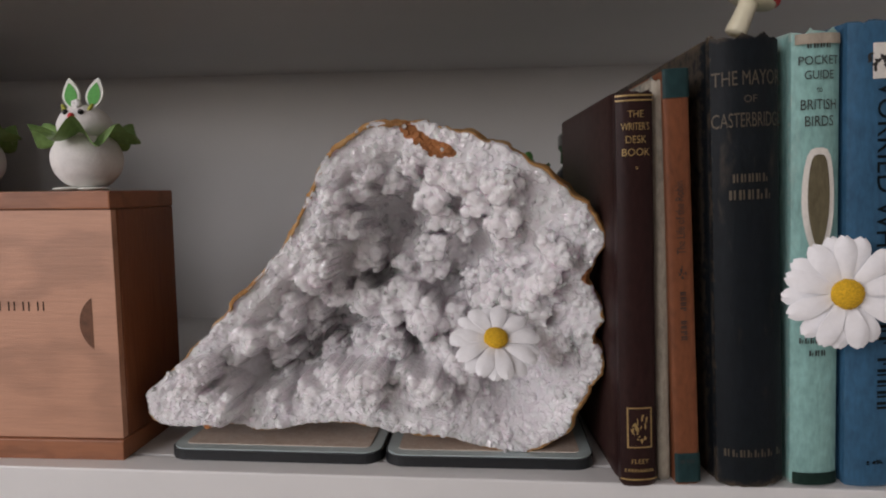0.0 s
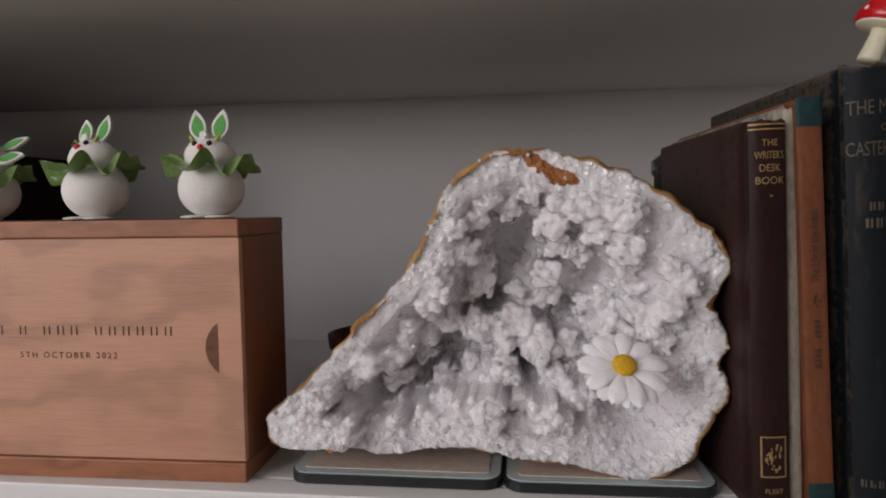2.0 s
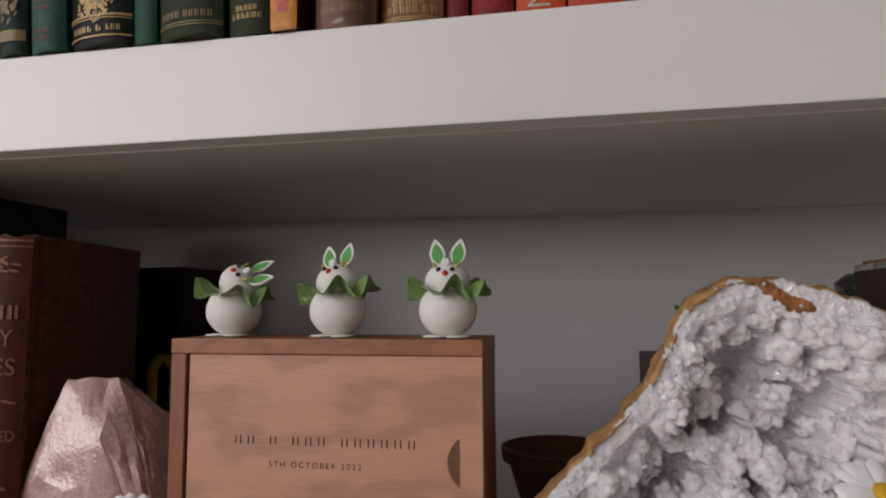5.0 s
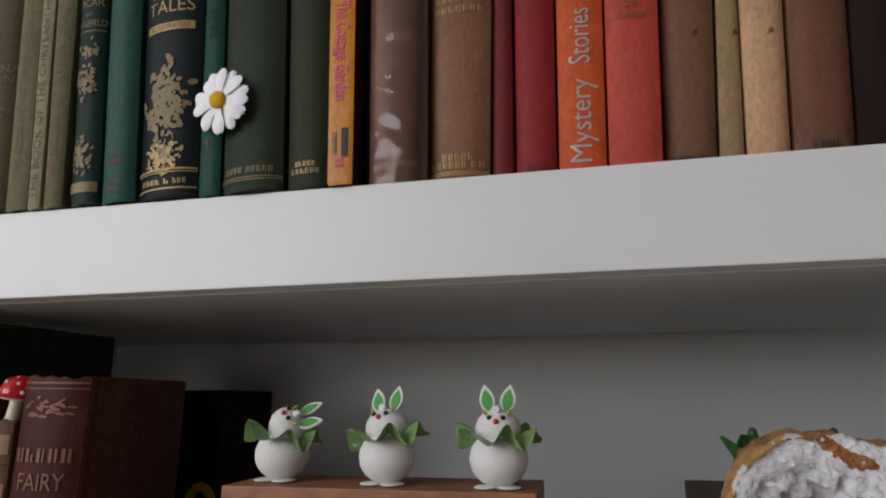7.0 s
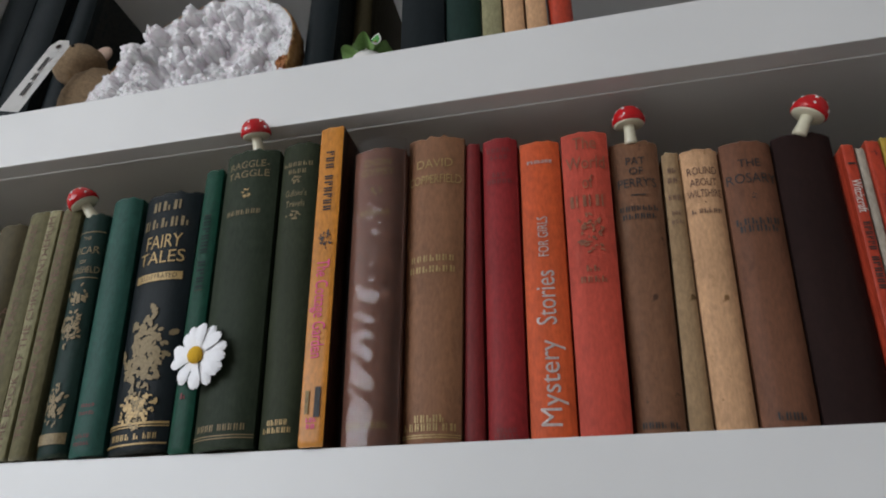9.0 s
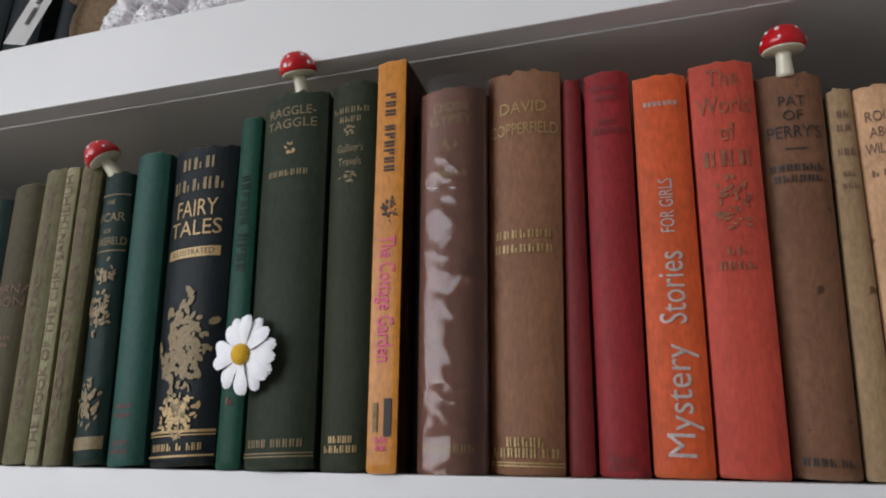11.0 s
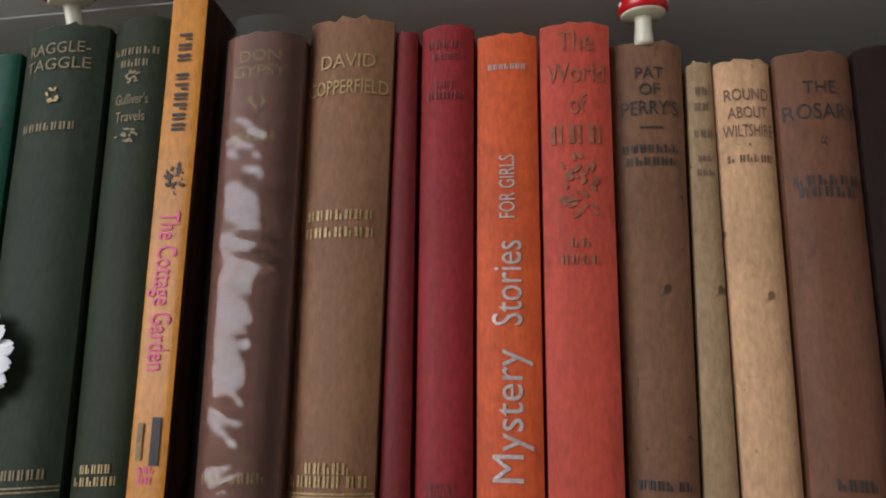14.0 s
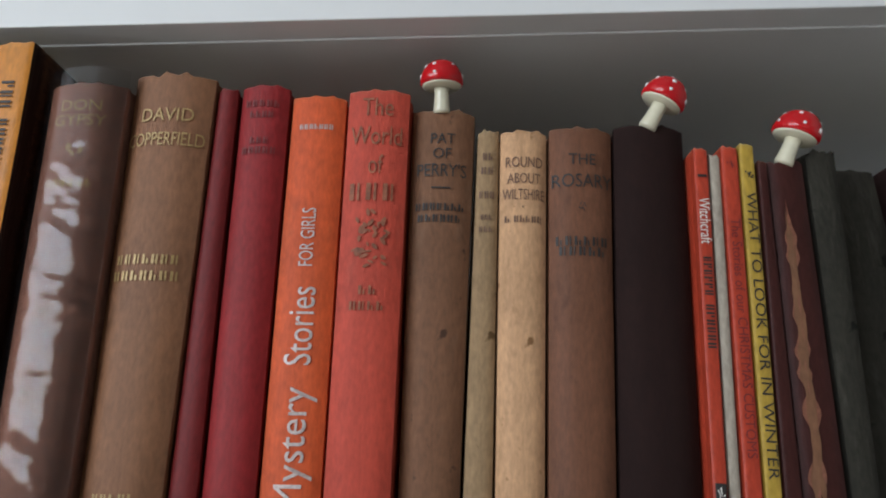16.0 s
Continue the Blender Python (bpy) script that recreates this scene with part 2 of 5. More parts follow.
def book(name, label, x0, x1, xt, z0, z1, y, mat, depth=0.128, bulge=0.0045, board=0.0022, text=(), ragged=0.0008, group="books on the shelf", flat=False, pages=None, seed=1, side=None, turn=0.0, head=None):
    """A hardback: spine and boards in one cloth cover, page block inside, stamping on the spine. x0, x1: the spine at its foot; xt, head: its middle and width at the head."""
    w, h = x1 - x0, z1 - z0
    bow = -0.20 if z0 == UP else 0.10
    xm = (x0 + x1) / 2
    lean = math.atan2(xt - xm, h)
    h = h / math.cos(lean)
    rise = abs(math.sin(lean)) * w / 2
    ob = thing(name, Matrix.Translation((xm, y, z0 + rise + 0.0002)) @ Matrix.Rotation(lean, 4, "Y") @ Matrix.Rotation(radians(turn), 4, "Z"), label, "book", group)
    rnd = random.Random(seed * 7 + int(abs(x0) * 9999))
    hw, half = w / 2, w / 2 - 0.0004
    if flat:
        bulge = 0.0004

    def crown(u):
        k = min(1.0, abs(u) / hw)
        return bulge * (k ** 2.6) + (0.0 if not flat else 0.0006 * k ** 8)

    n = 12
    us = [-half + 2 * half * i / n for i in range(n + 1)]
    outer = [(-hw, depth), (-hw, depth * 0.5), (-hw, bulge + 0.0085), (-hw + 0.0007, bulge + 0.0060), (-hw + 0.0009, bulge + 0.0042), (-hw + 0.0002, bulge + 0.0018)]
    outer += [(u, crown(u)) for u in us]
    outer += [(-p[0], p[1]) for p in reversed(outer[:6])]
    t = board
    inner = [(-hw + t, depth), (-hw + t, depth * 0.5), (-hw + t, bulge + 0.0085), (-hw + t, bulge + 0.0060), (-hw + t, bulge + 0.0042), (-hw + t, bulge + 0.0030)]
    inner += [(u * (1 - t / hw), crown(u) + t * 0.8) for u in us]
    inner += [(-p[0], p[1]) for p in reversed(inner[:6])]
    levels = [0, 0.0012, 0.004, h * 0.2, h * 0.4, h * 0.6, h * 0.8, h - 0.006, h - 0.0028, h - 0.001, h]
    bm = bmesh.new()
    cols = []
    for ring, inset in ((outer, 1), (inner, 0)):
        col = []
        for px, py in ring:
            line = []
            for i, z in enumerate(levels):
                e = 0.0007 if i in (0, len(levels) - 1) and inset else 0.0
                dx = -e * math.copysign(1, px) if abs(px) > hw * 0.8 else 0
                zz, dy = z, (e if py < bulge + 0.002 else 0)
                if py < bulge + 0.003:
                    k = noise.noise((px * 420 + seed * 3.1, inset * 0.2, i * 0.02 + z * 2))
                    if i == len(levels) - 1:
                        zz += ragged * (k * 1.6 - 0.5)
                    elif i == len(levels) - 2:
                        zz += ragged * k * 0.8
                    elif i == 0:
                        zz += max(0, ragged * k * 0.5)
                    dy += 0.00035 * noise.noise((px * 60, z * 25, seed * 5.3))
                line.append(bm.verts.new((px + dx, py + dy, zz)))
            col.append(line)
        cols.append(col)
    o, q = cols
    m = len(levels)
    for j in range(len(outer) - 1):
        for i in range(m - 1):
            bm.faces.new((o[j][i], o[j + 1][i], o[j + 1][i + 1], o[j][i + 1]))
            bm.faces.new((q[j][i], q[j][i + 1], q[j + 1][i + 1], q[j + 1][i]))
        bm.faces.new((o[j][m - 1], o[j + 1][m - 1], q[j + 1][m - 1], q[j][m - 1]))
        bm.faces.new((o[j][0], q[j][0], q[j + 1][0], o[j + 1][0]))
    for j in (0, len(outer) - 1):
        for i in range(m - 1):
            bm.faces.new((o[j][i], o[j][i + 1], q[j][i + 1], q[j][i]) if j == 0 else (o[j][i], q[j][i], q[j][i + 1], o[j][i + 1]))
    cover = part("cover", bm, mat, ob, "", True)
    cover.data.set_sharp_from_angle(angle=radians(40))
    if side:
        cover.data.materials.append(side)
        for p in cover.data.polygons:
            if abs(p.normal.x) > 0.7:
                p.material_index = 1
    bm = bmesh.new()
    box(bm, -hw + t + 0.0002, hw - t - 0.0002, bulge + 0.0035, depth - 0.003, 0.0025, h - 0.003)
    part("page_block", bm, pages or PAGES, ob)

    lift = [0.0]

    def place(u, v):
        return Vector((u, crown(u) - 0.00050 - lift[0], v))

    for item in text:
        lift[0] += 0.00003
        kind, v, size, ink = item[0], (item[1] + (0 if item[0].startswith('U:') else bow) * item[1] * (1 - item[1])) * h, item[2], item[3]
        arg = item[4] if len(item) > 4 else None
        if kind.startswith("T:"):            # across the spine, arg: width in parts of the spine
            body = kind[2:]
            wide = (arg or 0.8) * w
            nat = 0.72 * size * len(body) * 1.05
            lettering(ob, body, size, ink, lambda a, b: place(a, v + b), 0, "", 0, min(1.3, wide / nat), 0)
        elif kind.startswith("D:") or kind.startswith("U:"):   # down or up the spine, arg: length in parts of the height
            body = kind[2:]
            nat = 0.66 * size * len(body) * 1.05
            lettering(ob, body, size, ink, lambda a, b: place(a + (item[5] if len(item) > 5 else 0), v + b), -90 if kind[0] == "D" else 90, "", 0, (arg or 0.3) * h / nat)
        elif kind == "bars":                 # words that cannot be read, arg: widths of the words in parts of the spine
            bm = bmesh.new()
            tot = sum(arg) + 0.05 * (len(arg) - 1)
            u = -tot / 2
            for a in arg:
                k = max(1, round(a * w / (size * 0.70)))
                for i in range(k):
                    c0 = (u + a * i / k) * w
                    cell, hi = a * w / k, rnd.choice((0.40, 0.40, 0.05))
                    strip_mesh(bm, place, c0 + cell * 0.06, c0 + cell * 0.34, v - size * 0.40, v + size * 0.40, 1)
                    strip_mesh(bm, place, c0 + cell * 0.52, c0 + cell * rnd.uniform(0.66, 0.76), v - size * 0.40, v + size * hi, 1)
                u += a + 0.05
            tagged(part("stamped_bar", bm, ink, ob), kind="stuff")
        elif kind == "vbars":                # the same along the spine, arg: lengths in parts of the height
            bm = bmesh.new()
            tot = sum(arg) + 0.02 * (len(arg) - 1)
            a0 = v + tot * h / 2
            for a in arg:
                off = item[5] if len(item) > 5 else 0
                k = max(1, round(a * h / (size * 0.8))) if size > 0.0023 else 1
                for i in range(k):
                    top = a0 - a * h * i / k
                    if k == 1:
                        strip_mesh(bm, place, off - size * 0.42, off + size * 0.42, top - a * h, top, 3)
                        continue
                    cell, lo = a * h / k, rnd.choice((-0.42, -0.42, 0.0))
                    strip_mesh(bm, place, off - size * 0.42, off + size * 0.42, top - cell * 0.34, top - cell * 0.06, 3)
                    strip_mesh(bm, place, off + size * lo, off + size * 0.42, top - cell * rnd.uniform(0.66, 0.76), top - cell * 0.50, 3)
                a0 -= (a + 0.02) * h
            tagged(part("stamped_bar", bm, ink, ob), kind="stuff")
        elif kind == "rule":                 # a line across the spine
            bm = bmesh.new()
            k = (arg or 0.98) / 2
            strip_mesh(bm, place, -w * k, w * k, v - size / 2, v + size / 2, 10)
            part("rule", bm, ink, ob)
        elif kind == "bloom":                # a stamped flower or emblem, arg: width in parts of the spine
            bm = bmesh.new()
            rw = arg * w / 2
            count = 12 if size < 0.012 else 26 if size < 0.022 else 70
            for p in range(count):
                a, r = rnd.uniform(0, 6.28), rnd.uniform(0.05, 0.85) ** 0.8
                cu, cv = rw * r * math.cos(a), size / 2 * r * math.sin(a)
                lr, turn = rnd.uniform(0.5, 1.0) * (0.30 if count == 12 else 0.22 if count == 26 else 0.17), rnd.uniform(0, 3.14)
                ring = []
                for s in range(7):
                    g = s * 6.283 / 7
                    du, dv = lr * math.cos(g), 0.5 * lr * math.sin(g)
                    ring.append(bm.verts.new(place(cu + rw * (du * math.cos(turn) - dv * math.sin(turn)), v + cv + size / 2 * (du * math.sin(turn) + dv * math.cos(turn))) - Vector((0, 0.000004 * p, 0))))
                bm.faces.new(ring)
            tagged(part("stamped_emblem", bm, ink, ob), kind="stuff")
        elif kind == "oval":                 # a filled oval patch
            bm = bmesh.new()
            ring = [(arg * w / 2 * math.cos(g * 0.2618), size / 2 * math.sin(g * 0.2618) * (1 + 0.10 * math.sin(3 * g * 0.2618))) for g in range(24)]
            bm.faces.new([bm.verts.new(place(a, v + c)) for a, c in ring])
            part("printed_panel", bm, ink, ob)
        elif kind == "tear":                 # bare paper where the cover has split, arg: width in parts of the spine
            bm = bmesh.new()
            last = None
            for i in range(61):
                z = v - size / 2 + size * i / 60
                mid = item[5] + 0.0012 * noise.noise((z * 60, size * 90, 1.0))
                wide = arg * w / 2 * min(1, i / 6, (60 - i) / 6) * (0.75 + 0.9 * noise.noise((z * 170, size * 50, 5.0)))
                pair = (bm.verts.new(place(mid - wide, z)), bm.verts.new(place(mid + wide, z)))
                if last:
                    bm.faces.new((last[0], last[1], pair[1], pair[0]))
                last = pair
            part("torn_patch", bm, ink, ob, "ragged strip of bare brown paper")
        elif kind == "panel":                # a filled patch, arg: width in parts of the spine
            bm = bmesh.new()
            off = item[5] if len(item) > 5 else 0
            strip_mesh(bm, place, off - arg * w / 2, off + arg * w / 2, v - size / 2, v + size / 2, 10)
            part("stamped_panel", bm, ink, ob)
    if head:                                 # swollen or pinched towards the head
        for child in ob.children:
            for v in child.data.vertices:
                v.co.x *= 1 + (head / w - 1) * v.co.z / h
    return ob


UG = "old books on the upper shelf"
mm = 0.001
C_OLIVE = cloth("olive_cloth", (0.072, 0.057, 0.024), 0.7, (0.132, 0.11, 0.066), 0.35)
C_SAGE = cloth("sage_grey_cloth", (0.150, 0.134, 0.066), 0.75, (0.216, 0.204, 0.15), 0.4)
C_CREAM = cloth("pale_green_cloth", (0.27, 0.25, 0.135), 0.75, (0.31, 0.2976, 0.2232), 0.4)
C_DKGREEN = cloth("dark_green_cloth", (0.0105, 0.0285, 0.0225), 0.55, (0.075, 0.0825, 0.0525), 0.4)
C_TEAL = cloth("teal_cloth", (0.0148, 0.074, 0.055), 0.6, (0.0468, 0.1326, 0.1014), 0.3)
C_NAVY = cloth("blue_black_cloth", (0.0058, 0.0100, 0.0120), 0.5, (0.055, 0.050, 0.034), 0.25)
C_EMER = cloth("emerald_cloth", (0.0092, 0.058, 0.035), 0.5, (0.039, 0.1092, 0.0702), 0.3)
C_FOREST = cloth("forest_green_cloth", (0.026, 0.036, 0.021), 0.6, (0.0546, 0.0702, 0.0468), 0.25)
C_BOTTLE = cloth("moss_green_cloth", (0.030, 0.037, 0.019), 0.6, (0.0546, 0.0624, 0.039), 0.25, seed=3)
C_YELLOW = cloth("yellow_orange_card", (0.5616, 0.2184, 0.0273), 0.35, (0.585, 0.3276, 0.117), 0.2, weave=0.03)
C_BROWNB = cloth("dark_brown_card", (0.0234, 0.00936, 0.00624), 0.3, (0.0936, 0.039, 0.0156), 0.6, weave=0.05)
C_FAWN = cloth("pinkish_brown_cloth", (0.255, 0.118, 0.080), 0.65, (0.2028, 0.117, 0.0858), 0.3)
C_BROWN = cloth("tan_brown_cloth", (0.225, 0.104, 0.050), 0.6, (0.234, 0.117, 0.0702), 0.3, seed=5)
C_MAROON = cloth("dark_red_cloth", (0.150, 0.010, 0.010), 0.6, (0.2028, 0.0468, 0.039), 0.3)
C_RED = cloth("crimson_cloth", (0.250, 0.0155, 0.017), 0.6, (0.234, 0.0468, 0.0468), 0.35, seed=2)
C_ORANGE = cloth("orange_cloth", (0.57, 0.090, 0.022), 0.6, (0.4836, 0.1716, 0.0702), 0.3)
C_CORAL = cloth("coral_red_cloth", (0.47, 0.064, 0.037), 0.65, (0.39, 0.117, 0.0702), 0.35, seed=4)
C_TAN = cloth("stained_brown_cloth", (0.180, 0.085, 0.043), 0.7, (0.234, 0.1482, 0.0936), 0.5, (0.0585, 0.02652, 0.01404))
C_LINEN = cloth("mottled_linen", (0.32, 0.21, 0.11), 0.75, (0.3276, 0.2574, 0.156), 0.4, (0.1092, 0.0624, 0.0234))
C_BUFF = cloth("buff_cloth", (0.56, 0.33, 0.175), 0.7, (0.312, 0.1716, 0.078), 0.45, (0.2028, 0.1014, 0.039), seed=6)
C_RUST = cloth("russet_brown_cloth", (0.152, 0.063, 0.032), 0.65, (0.1716, 0.0936, 0.0624), 0.3, seed=7)
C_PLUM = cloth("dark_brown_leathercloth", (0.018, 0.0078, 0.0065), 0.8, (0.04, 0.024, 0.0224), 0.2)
C_SCARLET = cloth("scarlet_paper", (0.429, 0.0507, 0.0234), 0.45, (0.468, 0.195, 0.117), 0.25, weave=0.03)
C_PAPER = cloth("torn_cream_paper", (0.391, 0.34, 0.272), 0.8, (0.2125, 0.136, 0.085), 0.6, weave=0.1)
C_GOLDEN = cloth("mustard_paper", (0.4368, 0.2886, 0.0429), 0.5, (0.4836, 0.39, 0.195), 0.25, weave=0.03)
C_OXBLOOD = cloth("oxblood_leather", (0.048, 0.0144, 0.012), 0.5, (0.128, 0.064, 0.04), 0.4)
C_GREYGREEN = cloth("weathered_grey_cloth", (0.034, 0.031, 0.024), 0.95, (0.085, 0.078, 0.062), 0.8, (0.012, 0.011, 0.009), weave=1.0)

book("book", "dark green cloth book at the end of the row", -0.4860, -0.4605, -0.4872, UP, 1.6020, -0.002, C_DKGREEN, head=0.0260, group=UG)
book("book", "olive brown cloth book with worn black lettering", -0.4595, -0.4374, -0.4615, UP, 1.6090, -0.003, C_OLIVE, head=0.0232, text=[("T:LORNA", .63, .0052, FADED, .9), ("T:DOONE", .585, .0052, FADED, .9), ("bars", .46, .003, FADED, (.6,)), ("bars", .435, .003, FADED, (.5,))], group=UG)
book("book", "faded sage green gardening book with vertical lettering", -0.4369, -0.4219, -0.4415, UP, 1.6165, -0.003, C_SAGE, head=0.0150, bulge=.002, text=[("U:THE BOOK OF THE PANSY, VIOLA & VIOLET", .53, .0050, FADED, .76)], group=UG)
book("book", "pale green gardening book with vertical lettering", -0.4211, -0.4125, -0.4290, UP, 1.6168, -0.003, C_CREAM, head=0.0095, bulge=.0012, board=.0016, text=[("U:THE BOOK OF THE CHRYSANTHEMUM", .50, .0045, FADED, .76)], group=UG)
book("book", "brownish sage gardening book with vertical lettering", -0.4120, -0.3995, -0.4172, UP, 1.6165, -0.003, C_SAGE, head=0.0148, bulge=.003, text=[("U:THE BOOK OF RARER VEGETABLES", .52, .0050, FADED, .80)], group=UG)
book("book", "dark green book with worn gilt floral spine", -0.3960, -0.3770, -0.3995, UP, 1.6100, -0.002, C_DKGREEN, head=0.0195, text=[("T:THE", .895, .0026, DULLGOLD, .25), ("T:VICAR", .845, .0052, DULLGOLD, .82), ("T:OF", .80, .0025, DULLGOLD, .2), ("T:WAKEFIELD", .765, .0045, DULLGOLD, .92), ("rule", .735, .0007, DULLGOLD), ("rule", .92, .0007, DULLGOLD), ("bloom", .66, .020, DULLGOLD, .8), ("bloom", .53, .026, DULLGOLD, .85), ("bloom", .22, .028, DULLGOLD, .75), ("panel", .08, .006, DULLGOLD, .9)], group=UG, ragged=.002)
book("book", "plain teal green cloth book with rubbed spine", -0.3755, -0.3540, -0.3773, UP, 1.6185, -0.003, C_TEAL, head=0.0218, bulge=.005, text=[("bars", .20, .0025, WINE, (.4,)), ("bars", .17, .0025, WINE, (.45,)), ("bars", .08, .0025, WINE, (.4,)), ("bars", .05, .0025, WINE, (.45,))], group=UG)
book("book", "thick blue-black book with gilt fairy scene on spine", -0.3520, -0.3165, -0.3440, UP, 1.6180, -0.003, C_NAVY, head=0.0395, bulge=.006, ragged=.0025, text=[("bars", .945, .0085, DULLGOLD, (.55,)), ("bars", .880, .0085, DULLGOLD, (.82,)), ("T:FAIRY", .805, .0095, GOLD, .66), ("T:TALES", .745, .0085, GOLD, .78), ("panel", .672, .0052, GOLD, .78), ("T:ILLUSTRATED", .672, .003, C_NAVY, .62), ("bloom", .415, .052, DULLGOLD, .95), ("bloom", .37, .036, DULLGOLD, .9), ("bloom", .19, .030, DULLGOLD, .5), ("bloom", .165, .024, GOLD, .72), ("rule", .115, .0012, GOLD), ("rule", .103, .0006, GOLD), ("bars", .065, .004, GOLD, (.35, .1, .2)), ("rule", .035, .0009, GOLD)], group=UG)
book("book", "slim emerald green cloth book", -0.3145, -0.3012, -0.3163, UP, 1.6325, -0.002, C_EMER, head=0.0125, bulge=.002, text=[("vbars", .70, .006, C_DKGREEN, (.16, .12)), ("bars", .20, .004, WINE, (.3,))], group=UG)
book("book", "tall forest green cloth book with gilt title", -0.3005, -0.2660, -0.2910, UP, 1.6415, -0.005, C_FOREST, head=0.0370, bulge=.006, ragged=.0018, text=[("T:RAGGLE-", .945, .0052, DULLGOLD, .68), ("T:TAGGLE", .912, .0052, DULLGOLD, .66), ("bloom", .845, .009, GOLD, .22), ("bars", .783, .0042, DULLGOLD, (.62,)), ("bars", .072, .0042, DULLGOLD, (.32, .42)), ("rule", .045, .0006, DULLGOLD), ("rule", .036, .0006, DULLGOLD)], group=UG)
book("book", "dark moss green cloth book with gilt lettering", -0.2645, -0.2418, -0.2593, UP, 1.6452, -0.001, C_BOTTLE, head=0.0250, bulge=.004, text=[("bars", .925, .004, DULLGOLD, (.8,)), ("bars", .90, .004, DULLGOLD, (.5,)), ("bloom", .868, .008, DULLGOLD, .4), ("T:Gulliver's", .825, .0045, DULLGOLD, .8), ("T:Travels", .79, .0045, DULLGOLD, .65), ("bloom", .752, .007, DULLGOLD, .5), ("bars", .085, .0036, GOLD, (.5,)), ("bars", .06, .0036, GOLD, (.7,))], group=UG)
book("paperback_book", "yellow-orange paperback with magenta title, dark brown sides", -0.2410, -0.2270, -0.2370, UP, 1.6525, -0.003, C_YELLOW, head=0.0158, flat=True, board=.0006, side=C_BROWNB, text=[("vbars", .822, .0056, BLACK, (.07, .13)), ("bloom", .635, .014, BLACK, .7), ("D:The Cottage Garden", .425, .0072, PINK, .31), ("panel", .137, .0155, BLACK, .22, .0025), ("panel", .137, .012, OLIVEINK, .14, -.003), ("bars", .082, .003, PINK, (.42,)), ("bars", .063, .003, PINK, (.36,))], group=UG)
gypsy = book("book", "pinkish brown cloth book in a clear plastic jacket", -0.2218, -0.1918, -0.2078, UP, 1.6355, 0.002, C_FAWN, head=0.0330, bulge=.005, text=[("T:DON", .945, .0052, GOLD, .38), ("T:GYPSY", .912, .0052, GOLD, .62), ("bloom", .85, .007, GOLD, .25), ("bars", .775, .0042, GOLD, (.6,)), ("bars", .07, .0042, GOLD, (.3, .4))], group=UG)
book("book", "tan brown cloth book with gilt lettering, frayed head", -0.1913, -0.1604, -0.1732, UP, 1.6420, 0.007, C_BROWN, head=0.0360, bulge=.0055, ragged=.003, text=[("T:DAVID", .905, .0062, GOLD, .58), ("T:COPPERFIELD", .852, .0062, GOLD, .90), ("bars", .595, .0048, GOLD, (.76,)), ("bars", .56, .0048, GOLD, (.80,)), ("bars", .085, .0046, GOLD, (.52,)), ("bars", .058, .0046, GOLD, (.6, .24)), ("rule", .033, .0006, GOLD), ("rule", .025, .0006, GOLD)], group=UG)
book("book", "slim dark red cloth book", -0.1600, -0.1487, -0.1508, UP, 1.6375, 0.013, C_MAROON, head=0.0090, bulge=.002, ragged=.0015, group=UG)
book("book", "crimson cloth book with dark stamped lettering", -0.1481, -0.1278, -0.1345, UP, 1.6390, 0.013, C_RED, head=0.0218, bulge=.004, text=[("bars", .955, .004, WINE, (.72,)), ("bars", .93, .004, WINE, (.5,)), ("bars", .872, .004, WINE, (.4,)), ("bars", .85, .004, WINE, (.72,)), ("bars", .045, .003, WINE, (.5,)), ("bars", .025, .003, WINE, (.62,))], group=UG)
book("book", "bright orange cloth book with silver vertical title", -0.1272, -0.1038, -0.1107, UP, 1.6340, 0.015, C_ORANGE, head=0.0243, bulge=.003, text=[("bars", .925, .003, SILVER, (.62,)), ("U:Mystery", .165, .0108, SILVER, .27), ("U:Stories", .425, .0108, SILVER, .22), ("U:FOR GIRLS", .63, .0058, SILVER, .135)], group=UG)
book("book", "coral red cloth book with worn dark title", -0.1032, -0.0780, -0.0840, UP, 1.6350, 0.013, C_CORAL, head=0.0276, bulge=.0035, text=[("T:The", .955, .0090, WORNINK, .52), ("T:World", .89, .0090, WORNINK, .82), ("T:of", .825, .0090, WORNINK, .30), ("bars", .765, .0095, WORNINK, (.78,)), ("bloom", .68, .018, WORNINK, .62), ("bloom", .62, .010, WORNINK, .7), ("bars", .545, .0045, WORNINK, (.3,)), ("bars", .51, .0045, WORNINK, (.55,))], group=UG)
book("book", "stained brown cloth book with black lettering", -0.0764, -0.0528, -0.0560, UP, 1.6280, .019, C_TAN, head=0.0285, bulge=.005, ragged=.0018, text=[("T:PAT", .925, .0052, BLACK, .36), ("T:OF", .89, .0050, BLACK, .25), ("T:PERRY'S", .85, .0060, BLACK, .86), ("rule", .81, .0007, BLACK, .3), ("bars", .765, .004, BLACK, (.78,)), ("bars", .738, .004, BLACK, (.7,)), ("bars", .045, .0038, BLACK, (.48, .22))], group=UG)
book("book", "slim mottled linen book with faded title", -0.0521, -0.0405, -0.0362, UP, 1.6190, .022, C_LINEN, head=0.0098, bulge=.002, ragged=.0015, text=[("bars", .93, .004, FADED, (.5,)), ("bars", .895, .004, FADED, (.6,)), ("bars", .835, .004, FADED, (.7,)), ("bars", .78, .003, FADED, (.5,)), ("bars", .75, .003, FADED, (.6,))], group=UG)
